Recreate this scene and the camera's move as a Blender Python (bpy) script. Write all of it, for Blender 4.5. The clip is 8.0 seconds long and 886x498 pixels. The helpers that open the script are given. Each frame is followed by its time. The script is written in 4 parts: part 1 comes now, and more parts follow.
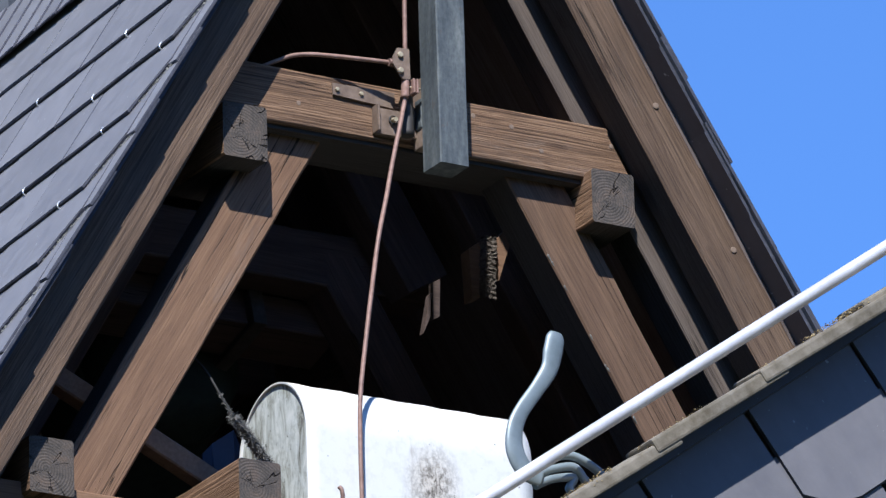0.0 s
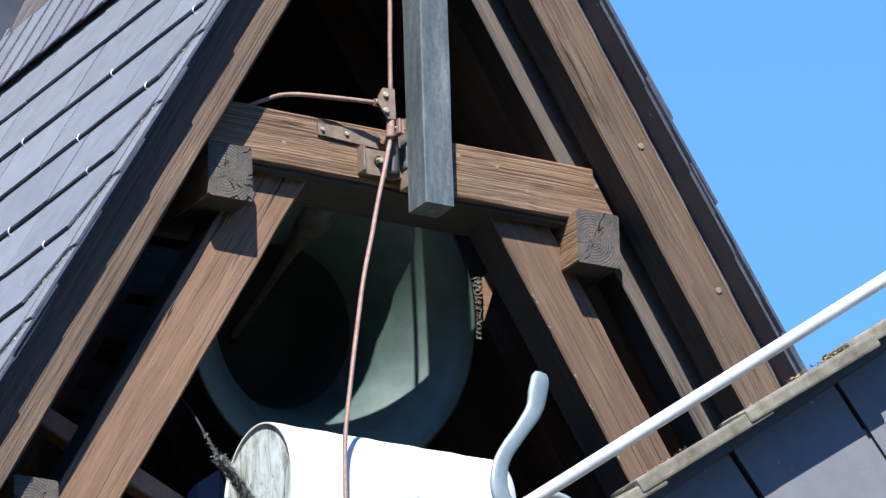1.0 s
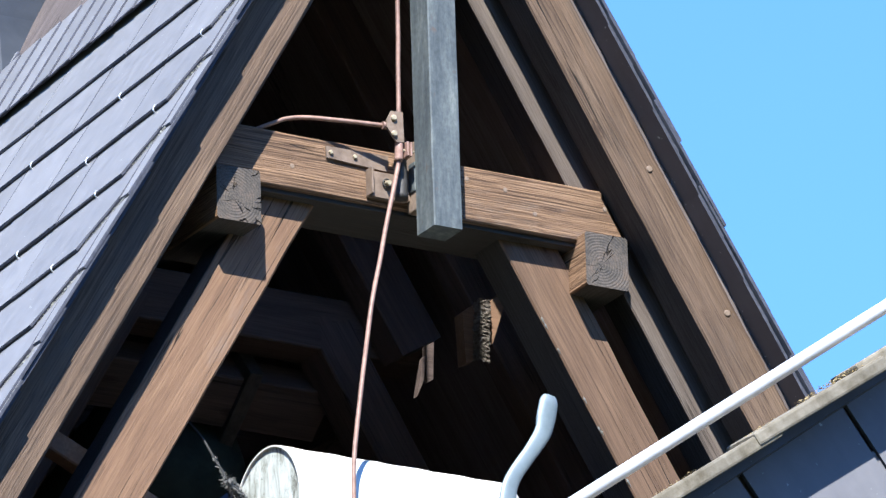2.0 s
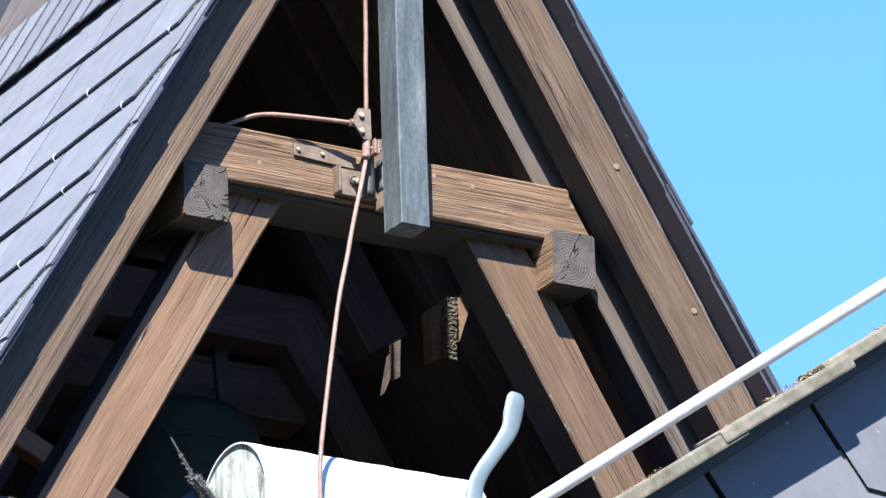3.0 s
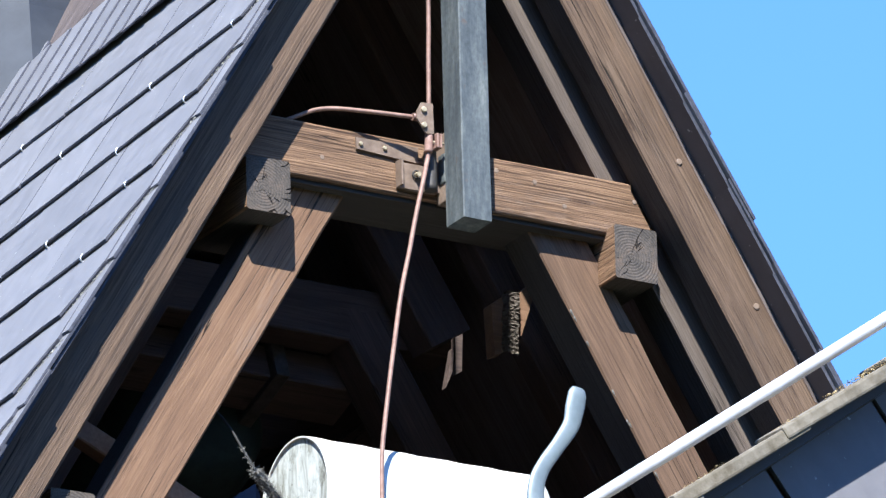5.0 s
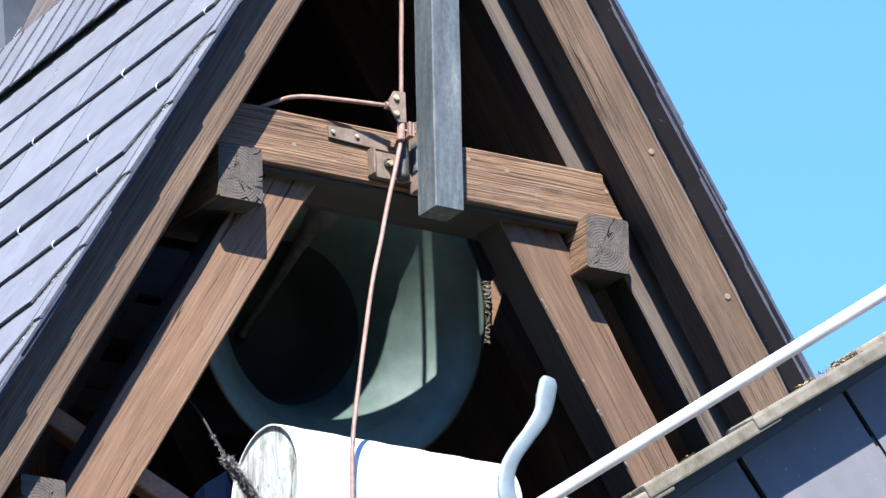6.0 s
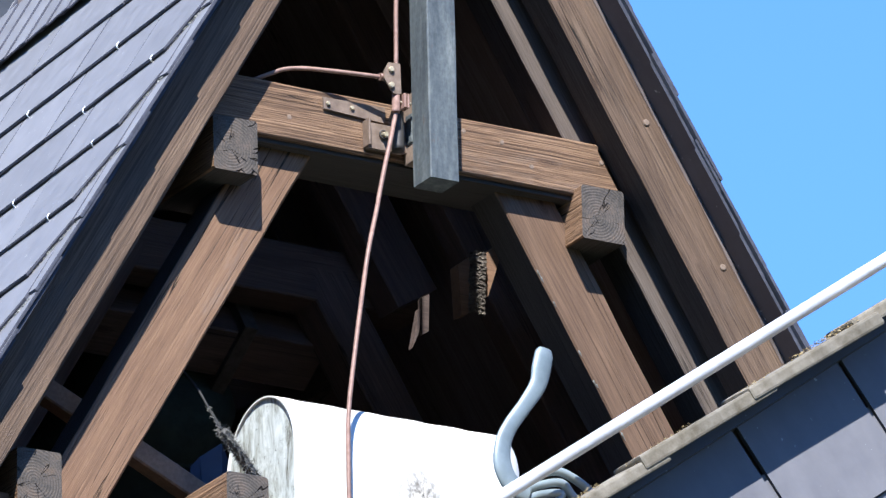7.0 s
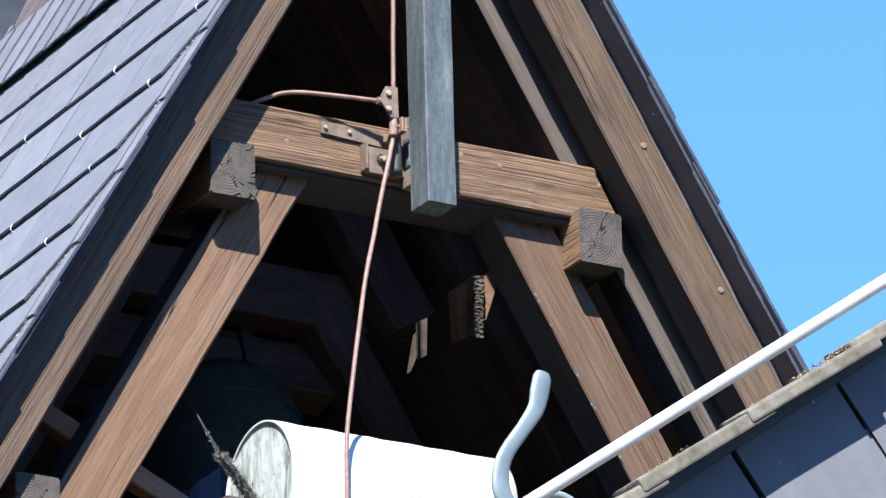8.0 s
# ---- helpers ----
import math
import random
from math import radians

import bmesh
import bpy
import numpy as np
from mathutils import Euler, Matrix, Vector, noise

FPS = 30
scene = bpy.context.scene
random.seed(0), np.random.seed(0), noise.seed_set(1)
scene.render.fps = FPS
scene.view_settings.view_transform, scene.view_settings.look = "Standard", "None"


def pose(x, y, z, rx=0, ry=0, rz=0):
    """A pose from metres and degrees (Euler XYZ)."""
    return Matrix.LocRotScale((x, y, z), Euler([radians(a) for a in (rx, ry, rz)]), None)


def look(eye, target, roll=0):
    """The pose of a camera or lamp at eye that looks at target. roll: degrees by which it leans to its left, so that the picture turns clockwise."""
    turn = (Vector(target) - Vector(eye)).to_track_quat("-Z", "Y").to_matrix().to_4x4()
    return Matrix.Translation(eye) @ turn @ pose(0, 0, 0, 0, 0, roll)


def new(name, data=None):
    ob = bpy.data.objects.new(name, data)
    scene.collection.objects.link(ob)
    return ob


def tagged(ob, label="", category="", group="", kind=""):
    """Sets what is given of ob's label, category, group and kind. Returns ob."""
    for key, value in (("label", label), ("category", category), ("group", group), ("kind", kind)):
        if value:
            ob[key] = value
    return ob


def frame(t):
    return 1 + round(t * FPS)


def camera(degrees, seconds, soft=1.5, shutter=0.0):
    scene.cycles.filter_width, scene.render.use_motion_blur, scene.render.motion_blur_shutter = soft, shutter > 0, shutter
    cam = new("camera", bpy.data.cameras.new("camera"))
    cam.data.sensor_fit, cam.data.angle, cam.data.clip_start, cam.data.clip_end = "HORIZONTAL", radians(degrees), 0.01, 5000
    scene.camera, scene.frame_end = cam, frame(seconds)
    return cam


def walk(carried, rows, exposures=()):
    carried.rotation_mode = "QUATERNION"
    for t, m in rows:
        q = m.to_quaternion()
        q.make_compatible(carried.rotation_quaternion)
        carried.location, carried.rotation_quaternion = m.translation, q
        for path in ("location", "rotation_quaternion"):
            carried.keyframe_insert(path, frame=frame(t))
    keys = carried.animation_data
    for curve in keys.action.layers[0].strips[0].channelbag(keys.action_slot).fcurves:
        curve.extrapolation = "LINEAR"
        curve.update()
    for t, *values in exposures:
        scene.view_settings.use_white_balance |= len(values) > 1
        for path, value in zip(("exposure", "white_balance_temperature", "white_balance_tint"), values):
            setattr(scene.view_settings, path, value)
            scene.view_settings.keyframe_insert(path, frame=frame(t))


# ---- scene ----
# Camera: hand-held, far below the bell turret, with a long lens.
EYE = (-11.9687, -20.0458, 1.6)
cam = camera(4.988, 8.0, soft=1.4)
walk(cam, [
    (0, look(EYE, (0.0760, 0.0000, 10.4369), -1.900)),
    (0.2, look(EYE, (0.0373, 0.0031, 10.4824), -1.860)),
    (0.3, look(EYE, (0.0404, 0.0008, 10.4835), -1.840)),
    (0.5, look(EYE, (0.0637, -0.0224, 10.5041), -1.801)),
    (0.7, look(EYE, (0.0735, -0.0306, 10.5094), -1.825)),
    (0.8, look(EYE, (0.0795, -0.0395, 10.5212), -1.838)),
    (1, look(EYE, (0.0921, -0.0501, 10.5279), -1.862)),
    (1.2, look(EYE, (0.0879, -0.0558, 10.5463), -1.903)),
    (1.5, look(EYE, (0.0612, -0.0438, 10.5555), -1.964)),
    (1.7, look(EYE, (0.0565, -0.0484, 10.5720), -1.946)),
    (2.8, look(EYE, (0.1120, -0.0875, 10.5844), -1.847)),
    (3, look(EYE, (0.1360, -0.0967, 10.5728), -1.829)),
    (3.2, look(EYE, (0.1530, -0.1078, 10.5744), -1.826)),
    (3.5, look(EYE, (0.1772, -0.1060, 10.5375), -1.821)),
    (3.8, look(EYE, (0.1492, -0.0790, 10.5153), -1.819)),
    (4, look(EYE, (0.1301, -0.0586, 10.4955), -1.817)),
    (4.2, look(EYE, (0.0760, -0.0399, 10.5267), -1.728)),
    (4.5, look(EYE, (0.0492, -0.0309, 10.5427), -1.594)),
    (4.7, look(EYE, (0.0189, -0.0224, 10.5644), -1.632)),
    (5.8, look(EYE, (0.0247, -0.0186, 10.5482), -1.239)),
    (6, look(EYE, (0.0710, -0.0413, 10.5367), -1.297)),
    (6.2, look(EYE, (0.0958, -0.0411, 10.5027), -1.360)),
    (6.5, look(EYE, (0.1087, -0.0368, 10.4757), -1.455)),
    (6.8, look(EYE, (0.0904, -0.0236, 10.4706), -1.463)),
    (7, look(EYE, (0.0923, -0.0248, 10.4707), -1.469)),
    (7.2, look(EYE, (0.1231, -0.0693, 10.5291), -1.512)),
    (7.5, look(EYE, (0.1540, -0.1102, 10.5783), -1.577)),
    (7.8, look(EYE, (0.1428, -0.0885, 10.5452), -1.621)),
    (8, look(EYE, (0.0877, -0.0460, 10.5248), -1.650)),
], exposures=[(0.0, 0.80, 5250, 8), (0.5, 1.06, 5250, 6), (1.0, 1.37, 5300, 4), (1.5, 1.58, 5300, 5), (3.0, 1.84, 5350, 4), (3.5, 1.77, 5350, 4), (4.0, 1.54, 5300, 6), (4.5, 1.55, 5300, 5), (6.0, 1.82, 5350, 7), (7.0, 1.51, 5250, 7), (7.5, 1.50, 5300, 5), (8.0, 1.58, 5300, 5)])

# ---- light: one sun behind the viewer's shoulder, clear sky ----
TO_SUN = Vector((-0.0565, -0.083, 0.108)).normalized()
SUN_EL = math.asin(TO_SUN.z)
SUN_AZ = math.atan2(TO_SUN.x, TO_SUN.y)
world = bpy.data.worlds.new("clear_sky")
scene.world = world
world.use_nodes = True
wn = world.node_tree.nodes
sky = wn.new("ShaderNodeTexSky")
sky.sky_type = "NISHITA"
sky.sun_disc = False
sky.sun_elevation = SUN_EL
sky.sun_rotation = SUN_AZ
sky.altitude = 4000
sky.air_density, sky.dust_density, sky.ozone_density = 0.85, 0.0, 6.0
wn["Background"].inputs["Strength"].default_value = 0.15
world.node_tree.links.new(sky.outputs[0], wn["Background"].inputs["Color"])
sun_data = bpy.data.lights.new("sun", "SUN")
sun_data.energy, sun_data.angle, sun_data.color = 4.6, radians(0.53), (1.0, 0.89, 0.755)
sun = new("sun", sun_data)
sun.matrix_basis = look(TO_SUN * 40, (0, 0, 0))


# ---- materials ----
class Nodes:
    """A small builder of node materials."""

    def __init__(self, name):
        self.mat = bpy.data.materials.new(name)
        self.mat.use_nodes = True
        self.n = self.mat.node_tree.nodes
        self.l = self.mat.node_tree.links
        self.bsdf = self.n["Principled BSDF"]
        self.tc = self.n.new("ShaderNodeTexCoord")

    def link(self, a, b):
        self.l.new(a, b)

    def coords(self, scale, space="Object", rot=(0, 0, 0)):
        mp = self.n.new("ShaderNodeMapping")
        mp.inputs["Scale"].default_value = scale
        mp.inputs["Rotation"].default_value = rot
        self.link(self.tc.outputs[space], mp.inputs["Vector"])
        info = self.n.new("ShaderNodeObjectInfo")
        ad = self.n.new("ShaderNodeVectorMath")
        ad.operation = "MULTIPLY_ADD"
        comb = self.n.new("ShaderNodeCombineXYZ")
        for i in range(3):
            self.link(info.outputs["Random"], comb.inputs[i])
        self.link(comb.outputs[0], ad.inputs[0])
        ad.inputs[1].default_value = (17.0, 31.0, 23.0)
        self.link(mp.outputs[0], ad.inputs[2])
        return ad.outputs[0]

    def noise(self, vec, scale, detail=6, rough=0.6, dist=0.0):
        t = self.n.new("ShaderNodeTexNoise")
        t.inputs["Scale"].default_value = scale
        t.inputs["Detail"].default_value = detail
        t.inputs["Roughness"].default_value = rough
        t.inputs["Distortion"].default_value = dist
        self.link(vec, t.inputs["Vector"])
        return t.outputs["Fac"]

    def ramp(self, fac, stops):
        r = self.n.new("ShaderNodeValToRGB")
        el = r.color_ramp.elements
        while len(el) < len(stops):
            el.new(0.5)
        for e, (p, c) in zip(el, stops):
            e.position = p
            e.color = (*c, 1) if len(c) == 3 else c
        self.link(fac, r.inputs["Fac"])
        return r.outputs["Color"]

    def grey(self, fac, lo, hi, a=0.0, b=1.0):
        return self.ramp(fac, [(lo, (a, a, a)), (hi, (b, b, b))])

    def mix(self, a, b, fac, mode="MIX"):
        m = self.n.new("ShaderNodeMix")
        m.data_type = "RGBA"
        m.blend_type = mode
        for v, s in ((fac, m.inputs["Factor"]), (a, m.inputs["A"]), (b, m.inputs["B"])):
            if isinstance(v, (int, float)):
                s.default_value = v
            elif isinstance(v, tuple):
                s.default_value = (*v, 1)
            else:
                self.link(v, s)
        return m.outputs["Result"]

    def per_object(self, col, lo, hi):
        info = self.n.new("ShaderNodeObjectInfo")
        return self.mix(col, self.grey(info.outputs["Random"], 0.0, 1.0, lo, hi), 1.0, "MULTIPLY")

    def bump(self, fac, strength, dist, prev=None):
        b = self.n.new("ShaderNodeBump")
        b.inputs["Strength"].default_value = strength
        b.inputs["Distance"].default_value = dist
        self.link(fac, b.inputs["Height"])
        if prev is not None:
            self.link(prev, b.inputs["Normal"])
        return b.outputs["Normal"]

    def done(self, col, rough, metal=0.0, normal=None, spec=None):
        for v, k in ((col, "Base Color"), (rough, "Roughness"), (metal, "Metallic")):
            if isinstance(v, (int, float)):
                self.bsdf.inputs[k].default_value = v
            elif isinstance(v, tuple):
                self.bsdf.inputs[k].default_value = (*v, 1)
            else:
                self.link(v, self.bsdf.inputs[k])
        if spec is not None:
            self.bsdf.inputs["Specular IOR Level"].default_value = spec
        if normal is not None:
            self.link(normal, self.bsdf.inputs["Normal"])
        return self.mat


def wood(name, dark, mid, light, weather=0.0, grey=(0.2, 0.18, 0.16), line=0.62, rings=0.0, pitch=34.0):
    """Stained softwood, grain along the local x axis, with growth lines, drying cracks and knots."""
    k = Nodes(name)
    wave = k.coords((1.1, 9.0, 9.0))
    broad = k.noise(wave, 3.2, 5, 0.55, 0.8)
    # growth lines that wander a little along the timber
    sway = k.n.new("ShaderNodeVectorMath")
    sway.operation = "MULTIPLY_ADD"
    drift = k.n.new("ShaderNodeCombineXYZ")
    wander = k.noise(k.coords((2.4, 8.0, 8.0)), 1.0, 3, 0.5)
    k.link(wander, drift.inputs[1])
    k.link(wander, drift.inputs[2])
    k.link(drift.outputs[0], sway.inputs[0])
    sway.inputs[1].default_value = (0.0, 4.5, 4.5)
    k.link(k.coords((0.28, 190.0, 190.0)), sway.inputs[2])
    lines = k.noise(sway.outputs[0], 1.0, 4.0, 0.62, 0.1)
    hair = k.noise(k.coords((9.0, 420.0, 420.0)), 1.0, 3, 0.6)
    col = k.ramp(broad, [(0.25, dark), (0.52, mid), (0.78, light)])
    col = k.mix(col, k.ramp(lines, [(0.34, (0.22, 0.19, 0.17)), (0.43, (0.62, 0.59, 0.57)), (0.485, (1.02, 1.02, 1.02)), (0.56, (1.12, 1.12, 1.11)), (0.68, (1.34, 1.32, 1.29))]), line, "MULTIPLY")
    col = k.mix(col, k.grey(hair, 0.3, 0.7, 0.72, 1.22), 0.9, "MULTIPLY")
    ring = k.n.new("ShaderNodeTexWave")
    ring.wave_type, ring.bands_direction = "BANDS", "Y"
    for key, value in (("Scale", pitch), ("Distortion", 14.0), ("Detail", 4.0), ("Detail Scale", 0.9), ("Detail Roughness", 0.7)):
        ring.inputs[key].default_value = value
    k.link(k.coords((0.035, 1.0, 0.6)), ring.inputs["Vector"])
    furrow = k.ramp(ring.outputs["Fac"], [(0.02, (0.30, 0.26, 0.23)), (0.16, (0.74, 0.71, 0.69)), (0.34, (1.06, 1.06, 1.06)), (1.0, (1.14, 1.13, 1.12))])
    col = k.mix(col, furrow, rings, "MULTIPLY")
    stain = k.noise(k.coords((1.5, 5.0, 5.0)), 1.3, 6, 0.7)
    col = k.mix(col, grey, k.grey(stain, 0.62 - 0.25 * weather, 0.95 - 0.3 * weather, 0.0, 0.75))
    crack_n = k.noise(k.coords((0.9, 34.0, 34.0)), 1.0, 3, 0.5, 0.4)
    crack = k.ramp(crack_n, [(0.484, (1, 1, 1)), (0.496, (0.10, 0.13, 0.11)), (0.503, (0.16, 0.13, 0.11)), (0.514, (1, 1, 1))])
    gate = k.grey(k.noise(k.coords((0.9, 6.0, 6.0)), 1.0, 2), 0.53, 0.62)
    crack = k.mix((1.0, 1.0, 1.0), crack, gate)
    col = k.mix(col, crack, 1.0, "MULTIPLY")
    knot = k.n.new("ShaderNodeTexVoronoi")
    knot.inputs["Scale"].default_value = 1.0
    k.link(k.coords((2.6, 7.0, 7.0)), knot.inputs["Vector"])
    col = k.mix(col, k.ramp(knot.outputs["Distance"], [(0.02, (0.36, 0.30, 0.26)), (0.05, (0.8, 0.77, 0.74)), (0.058, (0.55, 0.50, 0.47)), (0.07, (0.9, 0.88, 0.86)), (0.082, (0.7, 0.66, 0.63)), (0.10, (1, 1, 1))]), 1.0, "MULTIPLY")
    col = k.per_object(col, 0.88, 1.1)
    nb = k.bump(lines, 1.4 * line, 0.004)
    nb = k.bump(hair, 0.4, 0.0015, nb)
    nb = k.bump(ring.outputs["Fac"], 0.25 * rings, 0.003, nb)
    nb = k.bump(crack, 0.8, 0.004, nb)
    return k.done(col, k.grey(broad, 0.2, 0.8, 0.62, 0.85), 0.0, nb, 0.3)


def end_grain(name, dark, light):
    """Sawn beam end: growth rings about a heart off the centre, checks running out from it."""
    k = Nodes(name)
    sep = k.n.new("ShaderNodeMapping")
    sep.inputs["Location"].default_value = (0.0, 0.012, 0.014)
    k.link(k.tc.outputs["Object"], sep.inputs["Vector"])
    w = k.n.new("ShaderNodeTexWave")
    w.wave_type, w.rings_direction = "RINGS", "X"
    w.inputs["Scale"].default_value = 42.0
    w.inputs["Distortion"].default_value = 2.5
    w.inputs["Detail"].default_value = 3.0
    w.inputs["Detail Scale"].default_value = 0.6
    k.link(sep.outputs[0], w.inputs["Vector"])
    col = k.ramp(w.outputs["Fac"], [(0.0, tuple(0.2 * q + 0.8 * p for p, q in zip(light, dark))), (0.6, light)])
    xyz = k.n.new("ShaderNodeSeparateXYZ")
    k.link(sep.outputs[0], xyz.inputs[0])
    at = k.n.new("ShaderNodeMath")
    at.operation = "ARCTAN2"
    k.link(xyz.outputs["Z"], at.inputs[0])
    k.link(xyz.outputs["Y"], at.inputs[1])
    comb = k.n.new("ShaderNodeCombineXYZ")
    k.link(at.outputs[0], comb.inputs[0])
    spread = k.n.new("ShaderNodeVectorMath")
    spread.operation = "MULTIPLY_ADD"
    k.link(k.coords((20.0, 20.0, 20.0)), spread.inputs[0])
    spread.inputs[1].default_value = (0.28, 0.28, 0.28)
    k.link(comb.outputs[0], spread.inputs[2])
    checks = k.noise(spread.outputs[0], 0.9, 3.0, 0.55)
    crack = k.ramp(checks, [(0.486, (1, 1, 1)), (0.494, (0.10, 0.09, 0.08)), (0.501, (0.10, 0.09, 0.08)), (0.509, (1, 1, 1))])
    open_part = k.grey(k.noise(k.coords((14, 14, 14)), 1.0, 2, 0.5), 0.47, 0.55)
    crack = k.mix((1.0, 1.0, 1.0), crack, open_part)
    col = k.mix(col, crack, 0.9, "MULTIPLY")
    blot = k.noise(k.coords((9, 9, 9)), 2.0, 5, 0.7)
    col = k.mix(col, k.ramp(blot, [(0.32, (0.52, 0.55, 0.58)), (0.52, (0.95, 0.93, 0.92)), (0.72, (1.36, 1.16, 1.0))]), 0.9, "MULTIPLY")
    grit = k.noise(k.coords((260, 260, 260)), 1.0, 3, 0.6)
    col = k.mix(col, k.grey(grit, 0.3, 0.7, 0.6, 1.25), 0.9, "MULTIPLY")
    nb = k.bump(w.outputs["Fac"], 0.35, 0.002)
    nb = k.bump(crack, 0.9, 0.005, nb)
    return k.done(col, 0.85, 0.0, nb, 0.2)


def plain(name, dark, light, rough, scale=30.0, metal=0.0, bump=0.2, spec=None, space="Object"):
    """A worn surface with grain at two scales."""
    k = Nodes(name)
    v = k.coords((1, 1, 1), space)
    a = k.noise(v, scale, 6, 0.65)
    b = k.noise(v, scale * 0.15, 4, 0.6)
    col = k.ramp(a, [(0.3, dark), (0.7, light)])
    col = k.mix(col, k.grey(b, 0.3, 0.7, 0.72, 1.12), 1.0, "MULTIPLY")
    return k.done(col, k.grey(b, 0.3, 0.7, max(0.05, rough - 0.1), min(1.0, rough + 0.12)), metal, k.bump(a, bump, 0.003), spec)


def slate(name, dark, light, rough=0.5):
    """Split slate: bluish grey, cleft, with lichen specks and pale scuffs."""
    k = Nodes(name)
    v = k.coords((1, 1, 1))
    a = k.noise(v, 22.0, 7, 0.7)
    cleft = k.noise(k.coords((1.0, 1.0, 5.0)), 9.0, 6, 0.6, 0.5)
    col = k.ramp(a, [(0.25, dark), (0.75, light)])
    col = k.per_object(col, 0.9, 1.08)
    streak = k.noise(k.coords((3.0, 26.0, 3.0)), 1.2, 4, 0.6)
    col = k.mix(col, k.grey(streak, 0.3, 0.7, 0.94, 1.05), 1.0, "MULTIPLY")
    spk = k.noise(v, 75.0, 2, 0.5)
    col = k.mix(col, (0.5, 0.5, 0.47), k.grey(spk, 0.72, 0.78, 0.0, 0.7))
    nb = k.bump(cleft, 0.25, 0.004)
    return k.done(col, k.grey(a, 0.3, 0.7, rough - 0.08, rough + 0.1), 0.0, nb, 0.5)


WOOD_LEG = wood("stained_red_brown_wood", (0.148, 0.083, 0.046), (0.187, 0.107, 0.060), (0.226, 0.134, 0.076), line=0.15, rings=0.10, pitch=40.0)
WOOD_LEG_OLD = wood("darker_brown_leg_wood", (0.103, 0.060, 0.034), (0.138, 0.082, 0.048), (0.178, 0.110, 0.065), 0.1, line=0.24, rings=0.16, pitch=40.0)
WOOD_BEAM = wood("weathered_brown_beam_wood", (0.150, 0.088, 0.049), (0.213, 0.127, 0.071), (0.289, 0.178, 0.103), 0.2, line=0.75, rings=0.5, pitch=52.0)
WOOD_RAFTER = wood("weathered_rafter_wood", (0.083, 0.053, 0.033), (0.117, 0.075, 0.047), (0.155, 0.104, 0.067), 0.35, (0.101, 0.081, 0.065), line=0.55, rings=0.25, pitch=44.0)
WOOD_GREY = wood("bleached_grey_rafter_wood", (0.090, 0.068, 0.054), (0.113, 0.087, 0.069), (0.136, 0.107, 0.085), 0.3, (0.15, 0.125, 0.105), line=0.3)
PEG_WOOD = plain("pale_peg_end", (0.18, 0.125, 0.085), (0.26, 0.185, 0.13), 0.8, 90)
WOOD_DARK = wood("dark_brown_wood", (0.052, 0.035, 0.028), (0.078, 0.054, 0.044), (0.106, 0.075, 0.061), line=0.3)
def post_paint():
    k = Nodes("flaking_blue_grey_paint")
    v = k.coords((2.6, 16.0, 16.0))
    mott = k.noise(v, 1.6, 9, 0.72, 0.15)
    fleck = k.noise(k.coords((70, 90, 90)), 1.0, 4, 0.65)
    col = k.ramp(mott, [(0.32, (0.052, 0.059, 0.062)), (0.48, (0.086, 0.095, 0.096)), (0.57, (0.118, 0.127, 0.122)), (0.72, (0.19, 0.197, 0.180))])
    col = k.mix(col, k.grey(fleck, 0.3, 0.7, 0.7, 1.2), 0.9, "MULTIPLY")
    scar = k.noise(k.coords((14.0, 30.0, 30.0)), 1.0, 4, 0.6, 0.4)
    col = k.mix(col, (0.10, 0.075, 0.06), k.grey(scar, 0.66, 0.72, 0.0, 0.8))
    return k.done(col, 0.6, 0.0, k.bump(mott, 0.3, 0.003), 0.4)


POST_PAINT = post_paint()
END_GREY = end_grain("weathered_end_grain", (0.034, 0.028, 0.024), (0.108, 0.090, 0.075))
SLATE = slate("blue_grey_slate", (0.164, 0.156, 0.158), (0.224, 0.214, 0.217))
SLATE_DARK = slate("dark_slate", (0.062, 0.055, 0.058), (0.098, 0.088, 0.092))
# Spire colour is near black: it stands in for the spire's shaded side.
SPIRE_SHADE = plain("shade_dark_spire", (0.012, 0.015, 0.022), (0.028, 0.032, 0.042), 0.6, 8, 0.0, 0.3)
# Slate edges coloured dark to stand for the shadow line at each tail.
SLATE_EDGE = plain("shade_dark_slate_edge", (0.03, 0.03, 0.042), (0.075, 0.075, 0.095), 0.8, 60)
SLATE_WALL = slate("wall_slate", (0.126, 0.120, 0.130), (0.164, 0.157, 0.167), 0.6)
COPPER = plain("brown_weathered_copper", (0.20, 0.115, 0.084), (0.33, 0.205, 0.158), 0.6, 60, 0.2)
RUST_PLATE = plain("rusty_brown_plate", (0.14, 0.095, 0.065), (0.27, 0.195, 0.14), 0.7, 40, 0.2)
BRASS = plain("dull_bronze_bolt", (0.34, 0.28, 0.18), (0.52, 0.44, 0.30), 0.6, 80, 0.25)
DARK_STEEL = plain("dark_steel", (0.05, 0.045, 0.04), (0.10, 0.09, 0.08), 0.6, 50, 0.5)
STEEL_PALE = plain("pale_galvanised_steel", (0.62, 0.60, 0.60), (0.80, 0.78, 0.78), 0.42, 30, 0.25)
HOOK_METAL = plain("bright_slate_hook_steel", (0.6, 0.6, 0.6), (0.85, 0.85, 0.85), 0.3, 60, 0.8)
GALV_HOOK = plain("grey_painted_hook_steel", (0.185, 0.218, 0.225), (0.285, 0.325, 0.332), 0.45, 22, 0.3)
LICHEN_STONE = plain("lichened_grey_verge_slate", (0.115, 0.092, 0.058), (0.27, 0.235, 0.182), 0.9, 34, 0.0, 0.6)
PATINA = plain("green_bronze_patina", (0.056, 0.081, 0.064), (0.094, 0.130, 0.102), 0.6, 16, 0.1, 0.15)
